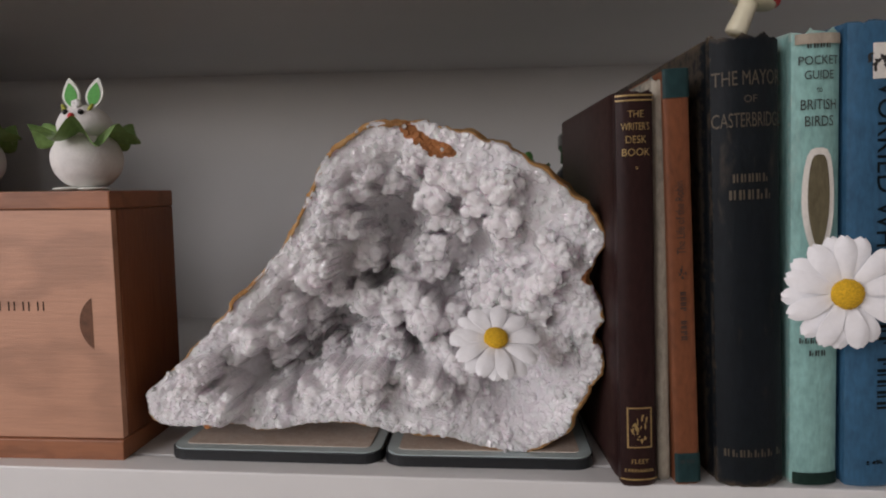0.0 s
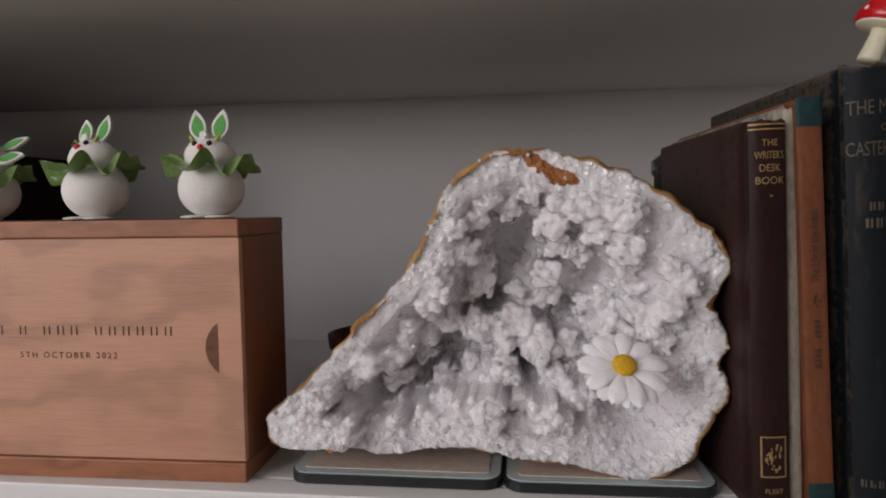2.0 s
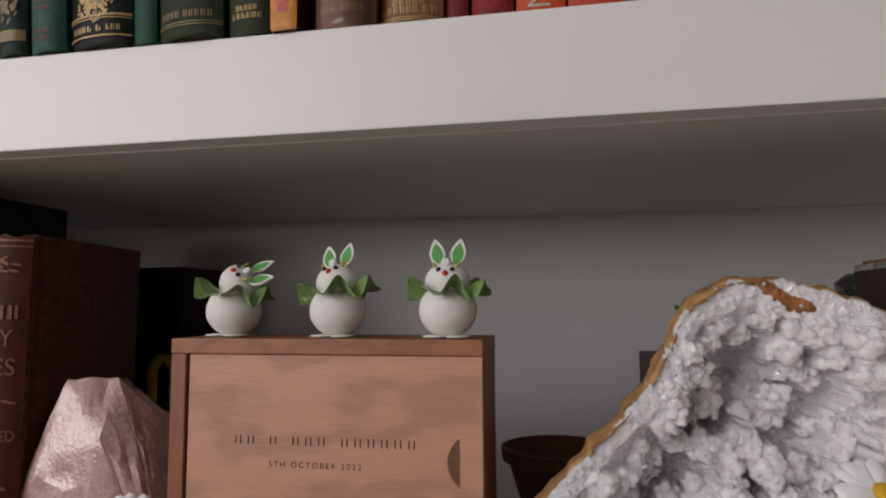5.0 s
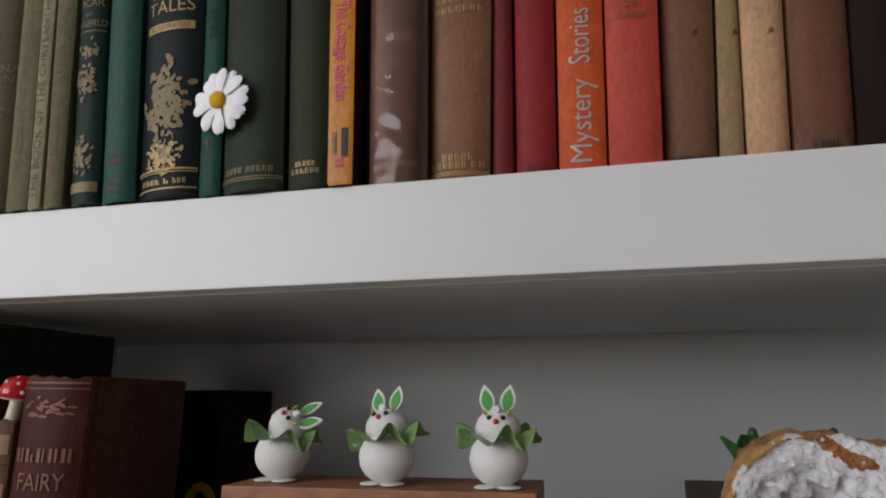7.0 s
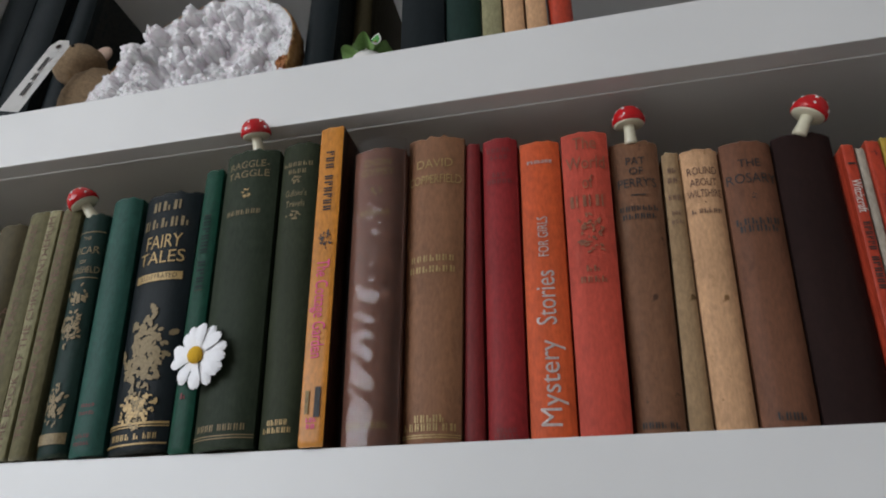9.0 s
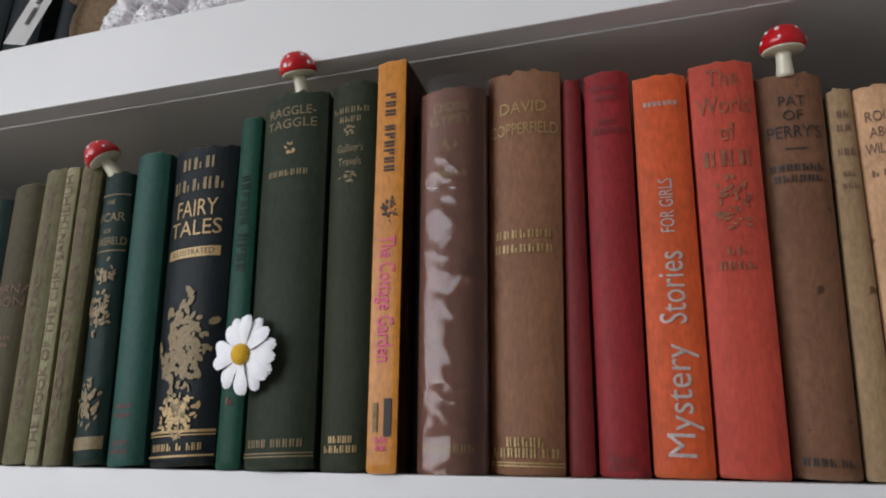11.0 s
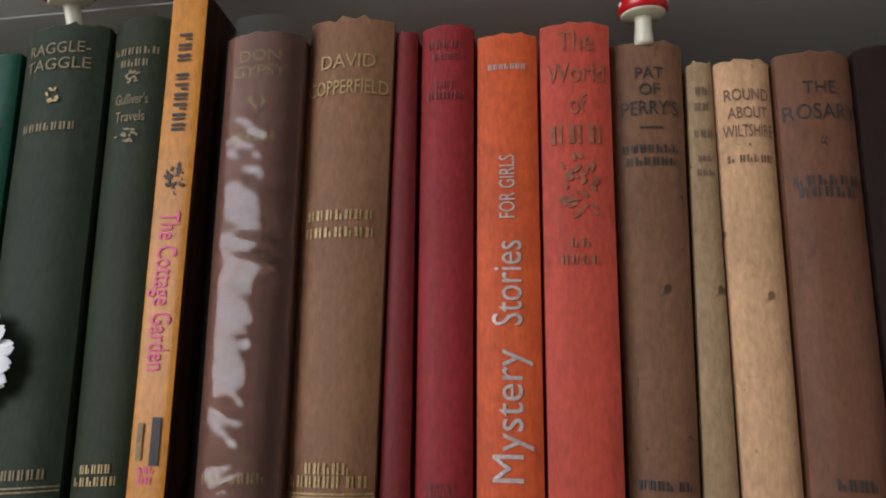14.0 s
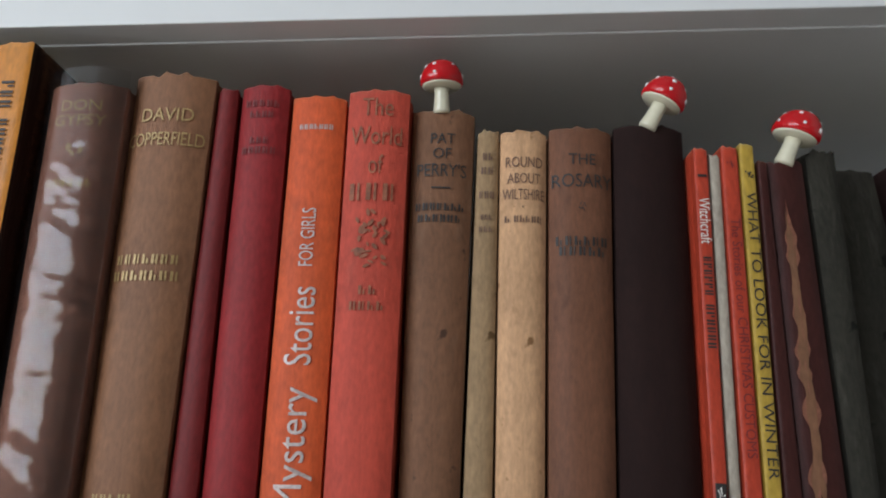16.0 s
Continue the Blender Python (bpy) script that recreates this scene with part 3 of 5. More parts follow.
book("book", "buff cloth book with dark lettering and brown stains", -0.0399, -0.0209, -0.0210, UP, 1.6170, .019, C_BUFF, head=0.0208, bulge=.004, ragged=.0015, text=[("T:ROUND", .915, .0050, FADED, .58), ("T:ABOUT", .875, .0048, FADED, .55), ("T:WILTSHIRE", .835, .0050, FADED, .85), ("bars", .805, .0012, BLACK, (.06,)), ("bars", .775, .0036, FADED, (.14, .6))], group=UG)
book("book", "russet brown cloth book with black lettering", -0.0204, 0.0050, 0.0032, UP, 1.6155, .015, C_RUST, head=0.0272, bulge=.005, ragged=.0012, text=[("T:THE", .915, .0052, BLACK, .38), ("T:ROSARY", .862, .0062, BLACK, .82), ("bloom", .80, .005, BLACK, .12), ("bars", .715, .0048, BLACK, (.82,)), ("bars", .69, .0048, BLACK, (.72,)), ("bars", .05, .0045, BLACK, (.5,))], group=UG)
book("book", "thick dark brown leathercloth book", 0.0056, 0.0362, 0.0322, UP, 1.6145, .013, C_PLUM, head=0.0300, bulge=.006, group=UG)
book("booklet", "scarlet paperback with white and black title", 0.0368, 0.0425, 0.0506, UP, 1.6030, .011, C_SCARLET, head=0.0064, bulge=.0008, board=.0008, flat=True, text=[("panel", .925, .0012, BLACK, .6), ("D:Witchcraft", .81, .0042, PALEINK, .15), ("vbars", .60, .0036, BLACK, (.11, .12)), ("panel", .10, .007, BLACK, .7), ("bloom", .10, .005, PALEINK, .5)], group=UG)
book("booklet", "old booklet with torn cream paper spine", 0.0431, 0.0476, 0.0566, UP, 1.6005, .012, C_PAPER, head=0.0048, bulge=.001, board=.0008, ragged=.003, group=UG)
book("booklet", "red picture booklet with dark vertical title", 0.0481, 0.0548, 0.0626, UP, 1.6035, .011, C_SCARLET, head=0.0074, bulge=.0008, board=.001, flat=True, ragged=.001, text=[("D:The Stories of our CHRISTMAS CUSTOMS", .52, .0036, WINE, .62), ("bloom", .95, .004, WINE, .5)], group=UG)
book("booklet", "mustard yellow picture booklet with black vertical title", 0.0554, 0.0617, 0.0698, UP, 1.6045, .011, C_GOLDEN, head=0.0064, bulge=.0008, board=.001, flat=True, text=[("D:WHAT TO LOOK FOR IN WINTER", .53, .0040, BLACK, .62), ("bloom", .92, .005, BLACK, .6)], group=UG)
book("booklet", "thin oxblood leather booklet in the row", 0.0622, 0.0690, 0.0753, UP, 1.5965, .011, C_OXBLOOD, head=0.0040, bulge=.0006, board=.0008, flat=True, group=UG)
book("book", "worn oxblood leather book with spine split to its pages", 0.0698, 0.0860, 0.0856, UP, 1.5970, .012, C_OXBLOOD, head=0.0150, bulge=.002, ragged=.002, text=[("tear", .46, .13, COPPER, .30, -.0026), ("tear", .45, .125, C_TAN, .17, -.0032), ("tear", .42, .11, C_TAN, .10, -.0014)], group=UG)
book("book", "grey-green worn cloth book leaning on its neighbour", 0.0884, 0.0990, 0.1020, UP, 1.6020, .014, C_GREYGREEN, head=0.0130, bulge=.002, ragged=.003, group=UG)

# books of the lower shelf, leaning together against the crystal
LG = "old books on the lower shelf"
C_WDB = cloth("dark_maroon_cloth", (0.02652, 0.01092, 0.01014), 0.45, (0.078, 0.0468, 0.039), 0.2)
C_BLUEWORN = cloth("flaking_blue_paper", (0.40, 0.36, 0.29), 0.6, (0.016, 0.050, 0.062), 1.0, weave=0.1)
C_PELICAN = cloth("russet_card", (0.1833, 0.0624, 0.02652), 0.55, (0.234, 0.1092, 0.0624), 0.3, weave=0.08)
C_PELTEAL = cloth("blue_green_card", (0.0156, 0.0429, 0.04524), 0.55, (0.0468, 0.078, 0.078), 0.3, weave=0.08)
C_INKY = cloth("worn_black_cloth", (0.0078, 0.01092, 0.01404), 0.55, (0.156, 0.117, 0.078), 0.38, weave=0.5)
C_AQUA = cloth("aqua_paper", (0.255, 0.476, 0.442), 0.5, (0.527, 0.561, 0.493), 0.35, weave=0.03)
C_BLUE = cloth("cornflower_blue_cloth", (0.0351, 0.117, 0.2106), 0.5, (0.0702, 0.156, 0.2496), 0.2, weave=0.05)
C_WELD = cloth("worn_dark_red_gilt_cloth", (0.060, 0.0115, 0.0085), 0.5, (0.156, 0.0624, 0.039), 0.4)
C_OWL = cloth("printed_bird_panel", (0.156, 0.1326, 0.078), 0.5, (0.039, 0.0312, 0.0156), 0.8, weave=0.03)
book("book", "dark maroon book with gilt title and emblem", 0.0540, 0.0676, 0.0566, LOW, 1.3440, -.003, C_WDB, bulge=.002, depth=.105, text=[("rule", .985, .0006, GOLD), ("rule", .972, .0005, GOLD), ("T:THE", .935, .0024, GOLD, .36), ("T:WRITER'S", .902, .0026, GOLD, .74), ("T:DESK", .868, .0026, GOLD, .5), ("T:BOOK", .835, .0026, GOLD, .55), ("bloom", .795, .002, GOLD, .18), ("panel", .145, .0150, GOLD, .66), ("panel", .145, .0140, C_WDB, .58), ("bloom", .145, .0125, GOLD, .5), ("T:FLEET", .063, .0017, GOLD, .5), ("bars", .042, .0015, GOLD, (.78,)), ("rule", .02, .0006, GOLD)], turn=4.5, group=LG)
book("book", "thin book with flaking blue paper spine", 0.0682, 0.0736, 0.0658, LOW, 1.3490, .003, C_BLUEWORN, bulge=.001, board=.0012, ragged=.002, turn=4.5, group=LG)
book("paperback_book", "russet and blue-green paperback with vertical title", 0.0740, 0.0834, 0.0708, LOW, 1.3510, .000, C_PELICAN, flat=True, board=.0006, text=[("panel", .965, .0100, C_PELTEAL, .985), ("panel", .04, .0110, C_PELTEAL, .985), ("U:The Life of the Robin", .655, .0030, BLACK, .21), ("bloom", .50, .005, BLACK, .4), ("vbars", .395, .0026, BLACK, (.05, .05)), ("bars", .055, .0016, BLACK, (.2, .35))], turn=4.5, group=LG)
book("book", "thick black cloth book with dim gilt title, frayed", 0.0895, 0.1138, 0.0942, LOW, 1.3620, -.002, C_INKY, bulge=.0045, ragged=.0025, text=[("T:THE MAYOR", .895, .0050, FAINT, .84), ("T:OF", .848, .0025, FAINT, .16), ("T:CASTERBRIDGE", .800, .0050, FAINT, .92), ("bars", .672, .0036, FAINT, (.52,)), ("bars", .635, .0042, FAINT, (.62,)), ("bars", .075, .0034, FAINT, (.7, .1))], turn=4.5, group=LG)
book("book", "aqua bird guide with chipped paper jacket", 0.1155, 0.1328, 0.1188, LOW, 1.3640, .002, C_AQUA, bulge=.0025, ragged=.002, text=[("bars", .962, .0030, BLACK, (.5,)), ("T:POCKET", .925, .0030, BLACK, .68), ("T:GUIDE", .892, .0030, BLACK, .54), ("T:to", .86, .0022, BLACK, .14), ("T:BRITISH", .825, .0036, BLACK, .80), ("T:BIRDS", .788, .0036, BLACK, .60), ("oval", .615, .0400, PALEINK, .66), ("oval", .620, .0330, C_OWL, .44), ("bars", .31, .0026, BLACK, (.72,)), ("bars", .283, .0026, BLACK, (.36,)), ("panel", .016, .0045, C_DKGREEN, .92), ("panel", .975, .0035, C_PAPER, .9)], turn=4.5, group=LG)
book("book", "cornflower blue hardback with vertical white lettering", 0.1342, 0.1550, 0.1385, LOW, 1.3665, .002, C_BLUE, bulge=.002, text=[("D:WORRIED WHIPPET", .62, .0068, C_NAVY, .42, .002), ("vbars", .26, .005, C_NAVY, (.08, .12), .002), ("panel", .905, .012, PALEINK, .55, .003), ("bloom", .905, .010, BLACK, .5), ("bloom", .05, .004, C_NAVY, .4)], turn=4.5, group=LG)
book("book", "dark red fairy tale book with black and gilt spine", -0.4105, -0.3735, -0.3895, LOW, 1.3640, -.001, C_WELD, bulge=.005, depth=.105, turn=7, ragged=.002, text=[("rule", .975, .001, COPPER), ("rule", .955, .0006, COPPER), ("bloom", .89, .014, COPPER, .85), ("bars", .735, .0085, COPPER, (.86,)), ("T:FAIRY", .65, .0085, COPPER, .72), ("T:TALES", .56, .0085, COPPER, .80), ("bloom", .46, .010, COPPER, .85), ("T:ILLUSTRATED", .355, .0055, COPPER, .85), ("bloom", .2, .03, COPPER, .8)], group=LG)
book("book", "short brown book with banded cream spine", -0.4330, -0.4120, -0.4240, LOW, 1.3420, .000, C_RUST, bulge=.003, text=[("panel", .9, .010, C_LINEN, .9), ("rule", .82, .001, BLACK), ("panel", .72, .008, C_LINEN, .9), ("rule", .66, .001, BLACK), ("panel", .5, .010, C_LINEN, .9)], group=LG)
book("book", "added dark old book at the shelf's shadowed, unseen end", -0.4640, -0.4340, -0.4520, LOW, 1.3560, .010, C_OXBLOOD, group=LG)

# clear plastic jacket of the brown book, wrinkled over its spine
def clear_film():
    m, n, l, b = nodes_of("clear_plastic_film")
    n.remove(b)
    tr, gl, mx = n.new("ShaderNodeBsdfTransparent"), n.new("ShaderNodeBsdfGlossy"), n.new("ShaderNodeMixShader")
    fr = n.new("ShaderNodeFresnel")
    fr.inputs["IOR"].default_value = 1.45
    tr.inputs[0].default_value = (0.93, 0.92, 0.91, 1)
    gl.inputs["Roughness"].default_value = 0.03
    l.new(fr.outputs[0], mx.inputs[0])
    haze, hz = n.new("ShaderNodeBsdfDiffuse"), n.new("ShaderNodeMixShader")
    haze.inputs[0].default_value, hz.inputs[0].default_value = (0.5, 0.5, 0.52, 1), 0.008
    l.new(tr.outputs[0], hz.inputs[1])
    l.new(haze.outputs[0], hz.inputs[2])
    l.new(hz.outputs[0], mx.inputs[1])
    l.new(gl.outputs[0], mx.inputs[2])
    l.new(mx.outputs[0], n["Material Output"].inputs[0])
    return m


FILM = clear_film()
bm = bmesh.new()
NU, NV, jw, jh = 30, 190, 0.0318, 0.1862
grid = []
for j in range(NV + 1):
    row, v = [], jh * j / NV
    for i in range(NU + 1):
        u = -jw / 2 + jw * i / NU
        k = abs(u) / (jw / 2)
        fade = min(1, max(0, (0.93 - v / jh) * 4)) * min(1, v / 0.01)
        q = v + 0.007 * noise.noise((u * 55, 2, v * 48))
        wr = noise.noise((u * 28 + 3, 0, q * 125 + u * 65)) + 0.3 * noise.noise((u * 60, 4, q * 270 - u * 110))
        wr *= 0.45 + 1.3 * max(0, noise.noise((u * 45, 8, v * 34)) + 0.35)
        y = 0.005 * k ** 2.6 - 0.0014 - 0.00100 * fade * wr
        row.append(bm.verts.new((u * (1 + 0.09 * v / jh), y, v)))
    grid.append(row)
for a, b in zip(grid, grid[1:]):
    for i in range(NU):
        bm.faces.new((a[i], a[i + 1], b[i + 1], b[i]))
part("plastic_jacket", bm, FILM, gypsy, "clear wrinkled plastic film", True)

# ---- crystals ----


def crystal(name, tint, deep, glow=0.5):
    m, n, l, b = nodes_of(name)
    f = noise_tex(n, l, 60, 6, 0.65)
    g = noise_tex(n, l, 420, 3, 0.6)
    c = ramp(n, l, f, [(0.3, deep), (0.62, tint)])
    c = mix(n, l, 0.25, c, ramp(n, l, g, [(0.35, shade(tint, 0.72)), (0.65, (0.9, 0.9, 0.92))]))
    l.new(c, b.inputs["Base Color"])
    b.inputs["Roughness"].default_value = 0.10
    b.inputs["Transmission Weight"].default_value = 0.06 if glow > 0.6 else 0.0
    b.inputs["Specular IOR Level"].default_value = 0.6
    b.inputs["Subsurface Weight"].default_value = glow
    b.inputs["Subsurface Radius"].default_value = (0.0070, 0.0063, 0.0067)
    b.inputs["Subsurface Scale"].default_value = 0.9
    tc, vo = n.new("ShaderNodeTexCoord"), n.new("ShaderNodeTexVoronoi")
    vo.distance = "CHEBYCHEV"
    vo.inputs["Scale"].default_value = 520
    l.new(tc.outputs["Object"], vo.inputs["Vector"])
    relief(n, l, b, vo.outputs["Distance"], 0.32, 0.0012)
    b.inputs["Coat Weight"].default_value, b.inputs["Coat Roughness"].default_value = 0.35, 0.06
    return m


QUARTZ = crystal("white_quartz_crystal", (0.95, 0.935, 0.955), (0.88, 0.85, 0.88), 0.85)
CLEARQ_SHADED = crystal("clear_quartz_points_shaded_hollow", (0.92, 0.90, 0.915), (0.82, 0.785, 0.80), 0.85)
ROSE = crystal("rose_quartz", (0.62, 0.38, 0.37), (0.42, 0.20, 0.19))


def rind_mat():
    m, n, l, b = nodes_of("ochre_rind")
    f = noise_tex(n, l, 90, 8, 0.7)
    l.new(ramp(n, l, f, [(0.3, (0.16, 0.06, 0.02)), (0.5, (0.46, 0.24, 0.08)), (0.75, (0.62, 0.44, 0.22))]), b.inputs["Base Color"])
    b.inputs["Roughness"].default_value = 0.85
    relief(n, l, b, f, 0.8, 0.003)
    return m


RIND = rind_mat()
RUST = plain("rusty_iron_stain", (0.34, 0.135, 0.045), 0.85, 0, 160, 0.5, 0.6)


def geode(m, label, outline, centre, hollows, thick, seed, rust, depth=0.03, detail=1.0):
    """Half a geode: milky brim, hollow lined with clumps of crystal, points, brown rind. outline, centre: x and z of the cut face in mm."""
    ob = thing("geode", m, label, "crystal geode")
    rnd = random.Random(seed)
    rs = np.random.RandomState(seed)
    P = np.array(outline, float) * mm
    C = np.array(centre, float) * mm
    # closed Catmull-Rom curve through the outline
    N, M = int(1100 * detail), int(250 * detail)
    k = len(P)
    tt = np.linspace(0, k, N, endpoint=False)
    i0 = tt.astype(int)
    f = (tt - i0)[:, None]
    p0, p1, p2, p3 = (P[(i0 + d) % k] for d in (-1, 0, 1, 2))
    edge = 0.5 * (2 * p1 + (p2 - p0) * f + (2 * p0 - 5 * p1 + 4 * p2 - p3) * f ** 2 + (3 * p1 - p0 - 3 * p2 + p3) * f ** 3)
    rough = np.array([noise.noise((e[0] * 160, e[1] * 160, seed)) * 0.0016 + noise.noise((e[0] * 520, e[1] * 520, seed)) * 0.0008 for e in edge])
    out = (edge - C) / np.linalg.norm(edge - C, axis=1)[:, None]
    s = (np.arange(M) / (M - 1)) ** 0.75
    wobble = rough[None, :] * s[:, None] ** 9
    X = C[0] + (edge[:, 0] - C[0])[None, :] * s[:, None] + out[:, 0][None, :] * wobble
    Z = C[1] + (edge[:, 1] - C[1])[None, :] * s[:, None] + out[:, 1][None, :] * wobble
    edge = edge + out * rough[:, None]
    S = np.repeat(s[:, None], N, axis=1)
    # a broad lower lip, a narrower brim elsewhere, steep walls inside
    ragged_edge = np.array([noise.noise((o[0] * 3.1, o[1] * 3.1, seed)) * 0.05 + noise.noise((o[0] * 9, o[1] * 9, seed)) * 0.035 for o in out])
    brim = (0.84 - 0.20 * np.clip(-out[:, 1], 0, 1) ** 1.5 - 0.08 * np.clip(out[:, 0], 0, 1) + ragged_edge)[None, :]
    wall = np.clip((brim - S) / 0.42, 0, 1)
    base = depth * 0.8 * (wall ** 0.7) + 0.004 * np.clip((1 - S) / 0.4, 0, 1)
    for hx, hz, r, d in hollows:
        base += 1.4 * d * mm * np.exp(-((X - hx * mm) ** 2 + (Z - hz * mm) ** 2) / (2 * (r * mm) ** 2))
    base = np.minimum(base, 0.044)
    Y = base.copy()
    flatX, flatZ, front = X.ravel(), Z.ravel(), Y.ravel()
    order = np.argsort(flatX)
    sx = flatX[order]

    def near(a, r):
        return order[np.searchsorted(sx, a - r):np.searchsorted(sx, a + r)]

    def stamp(a, y, c, r):
        """A many-faced crystal standing out of the lining."""
        ids = near(a, r * 1.1)
        u, v = (flatX[ids] - a) / r, (flatZ[ids] - c) / r
        keep = u * u + v * v < 1.2
        ids, u, v = ids[keep], u[keep], v[keep]
        tall = np.full(u.shape, 9.0)
        for _ in range(11):
            g, up = rnd.uniform(0, 6.283), rnd.uniform(0.12, 1.0)
            flat = math.sqrt(1 - min(1, up) ** 2)
            tall = np.minimum(tall, (rnd.uniform(0.82, 1.0) - flat * (math.cos(g) * u + math.sin(g) * v)) / up)
        tall = np.minimum(tall, np.sqrt(np.clip(1.12 - u * u - v * v, 0, None)))
        front[ids] = np.where(tall > 0, np.minimum(front[ids], y - r * tall), front[ids])

    # clumps like cauliflower round knobs, with smaller crystals between them
    spots_taken = []
    for _ in range(int(1300 * detail)):
        k = rnd.randrange(N * M)
        i, j = k // N, k % N
        if S[i, j] > brim[0, j] + 0.02 or rnd.random() > S[i, j] + 0.15:
            continue
        a, c = X[i, j], Z[i, j]
        deep = max((math.exp(-((a - hx * mm) ** 2 + (c - hz * mm) ** 2) / (2 * (r0 * mm) ** 2)) for hx, hz, r0, d0 in hollows), default=0)
        R = rnd.uniform(0.0034, 0.0080)
        if deep > 0.38 or any((a - p) ** 2 + (c - w) ** 2 < (0.70 * (R + rr)) ** 2 for p, w, rr in spots_taken):
            continue
        spots_taken.append((a, c, R))
        y0 = base[i, j] - R * rnd.uniform(0.1, 1.2)
        stamp(a, y0, c, R * 0.9)
        for _ in range(rnd.randrange(10, 17)):
            g, t = rnd.uniform(0, 6.283), math.sqrt(rnd.uniform(0, 1.05))
            stamp(a + R * t * math.cos(g), y0 - 0.8 * R * math.sqrt(max(0, 1 - t * t)), c + R * t * math.sin(g), R * rnd.uniform(0.28, 0.52))
    for _ in range(int(1500 * detail)):
        k = rnd.randrange(N * M)
        i, j = k // N, k % N
        if rnd.random() < S[i, j] < 0.97:
            stamp(X[i, j], Y[i, j] + 0.0004, Z[i, j], rnd.uniform(0.0012, 0.0030) * (1.2 - 0.6 * S[i, j]))
    grains = int(5200 * detail)
    q = rs.randint(0, N, grains)
    ss2 = np.sqrt(rs.uniform(0.0, 1.0, grains))
    tx, tz = C[0] + (edge[q, 0] - C[0]) * ss2, C[1] + (edge[q, 1] - C[1]) * ss2
    tr = rs.uniform(0.0006, 0.0016, grains)
    ft = np.zeros(flatX.shape)
    tilt = rs.uniform(-0.5, 0.5, (grains, 2))
    for a, c, r, (ta, tb) in zip(tx, tz, tr, tilt):
        ids = near(a, r)
        da, dc = flatX[ids] - a, flatZ[ids] - c
        facet = np.where(da * da + dc * dc < r * r, 0.40 * r + ta * da + tb * dc, 0)
        ft[ids] = np.maximum(ft[ids], facet)
    tiny = ft.reshape(Y.shape)
    rim = np.clip((S - 0.985) / 0.015, 0, 1)
    soft = front.reshape(S.shape)
    for _ in range(2):                           # melt the crystals into one another a little
        soft = 0.4 * soft + 0.15 * (np.roll(soft, 1, 1) + np.roll(soft, -1, 1)) + 0.15 * (np.vstack([soft[:1], soft[:-1]]) + np.vstack([soft[1:], soft[-1:]]))
    Y = soft - tiny * (1 - rim) * np.clip((S - brim + 0.15) / 0.2, 0.22, 1) + rim * 0.0015
    verts = [(X[i, j], Y[i, j], Z[i, j]) for i in range(M) for j in range(N)]
    faces = [(i * N + j, (i + 1) * N + j, (i + 1) * N + (j + 1) % N, i * N + (j + 1) % N) for i in range(M - 1) for j in range(N)]
    me = bpy.data.meshes.new("crystal_lining")
    me.from_pydata(verts, [], faces)
    me.materials.append(QUARTZ)
    me.materials.append(RUST)
    me.materials.append(CLEARQ_SHADED)
    inner = (S < brim + 0.02)[:-1].ravel()       # milky brim; hollow in clearer quartz, greyed to carry some recess shade
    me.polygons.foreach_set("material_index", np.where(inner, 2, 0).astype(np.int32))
    for (rx, rz, rr) in rust:
        for p in me.polygons:
            c = p.center
            w = noise.noise((c.x * 300, c.z * 300, 2.0)) * 0.5
            if ((c.x - rx * mm) ** 2 + (c.z - rz * mm) ** 2) ** 0.5 < rr * mm * (1 + w):
                p.material_index = 1
    lining = new("crystal_lining", me)
    lining.parent = ob
    tagged(lining, "sparkling white quartz lining")
    # single quartz points
    bm = bmesh.new()
    for _ in range(int(420 * detail)):
        j, i = rnd.randrange(N), int(M * rnd.uniform(0.1, 0.985))
        px, py, pz = X[i, j], Y[i, j], Z[i, j]
        r = rnd.uniform(0.0005, 0.0011)
        d = Vector((rnd.uniform(-0.8, 0.8), -1, rnd.uniform(-0.8, 0.8))).normalized()
        rot = d.to_track_quat("Z", "Y").to_matrix()
        h = r * rnd.uniform(0.8, 1.9)
        spin = rnd.uniform(0, 1)
        ring = [Vector((px, py, pz)) + rot @ Vector((r * math.cos(g + spin), r * math.sin(g + spin), -r * 0.5)) for g in (0, 1.047, 2.094, 3.142, 4.189, 5.236)]
        up = [v + rot @ Vector((0, 0, h)) for v in ring]
        a = [bm.verts.new(v) for v in ring]
        b = [bm.verts.new(v) for v in up]
        tip = bm.verts.new(Vector((px, py, pz)) + rot @ Vector((0, 0, h + r * 0.9)))
        for g in range(6):
            bm.faces.new((a[g], a[(g + 1) % 6], b[(g + 1) % 6], b[g]))
            bm.faces.new((b[g], b[(g + 1) % 6], tip))
    pts = part("quartz_point", bm, CLEARQ_SHADED, ob)
    tagged(pts, "small clear quartz points", "", "", "stuff")
    # rind
    bm = bmesh.new()
    rings = []
    T = thick
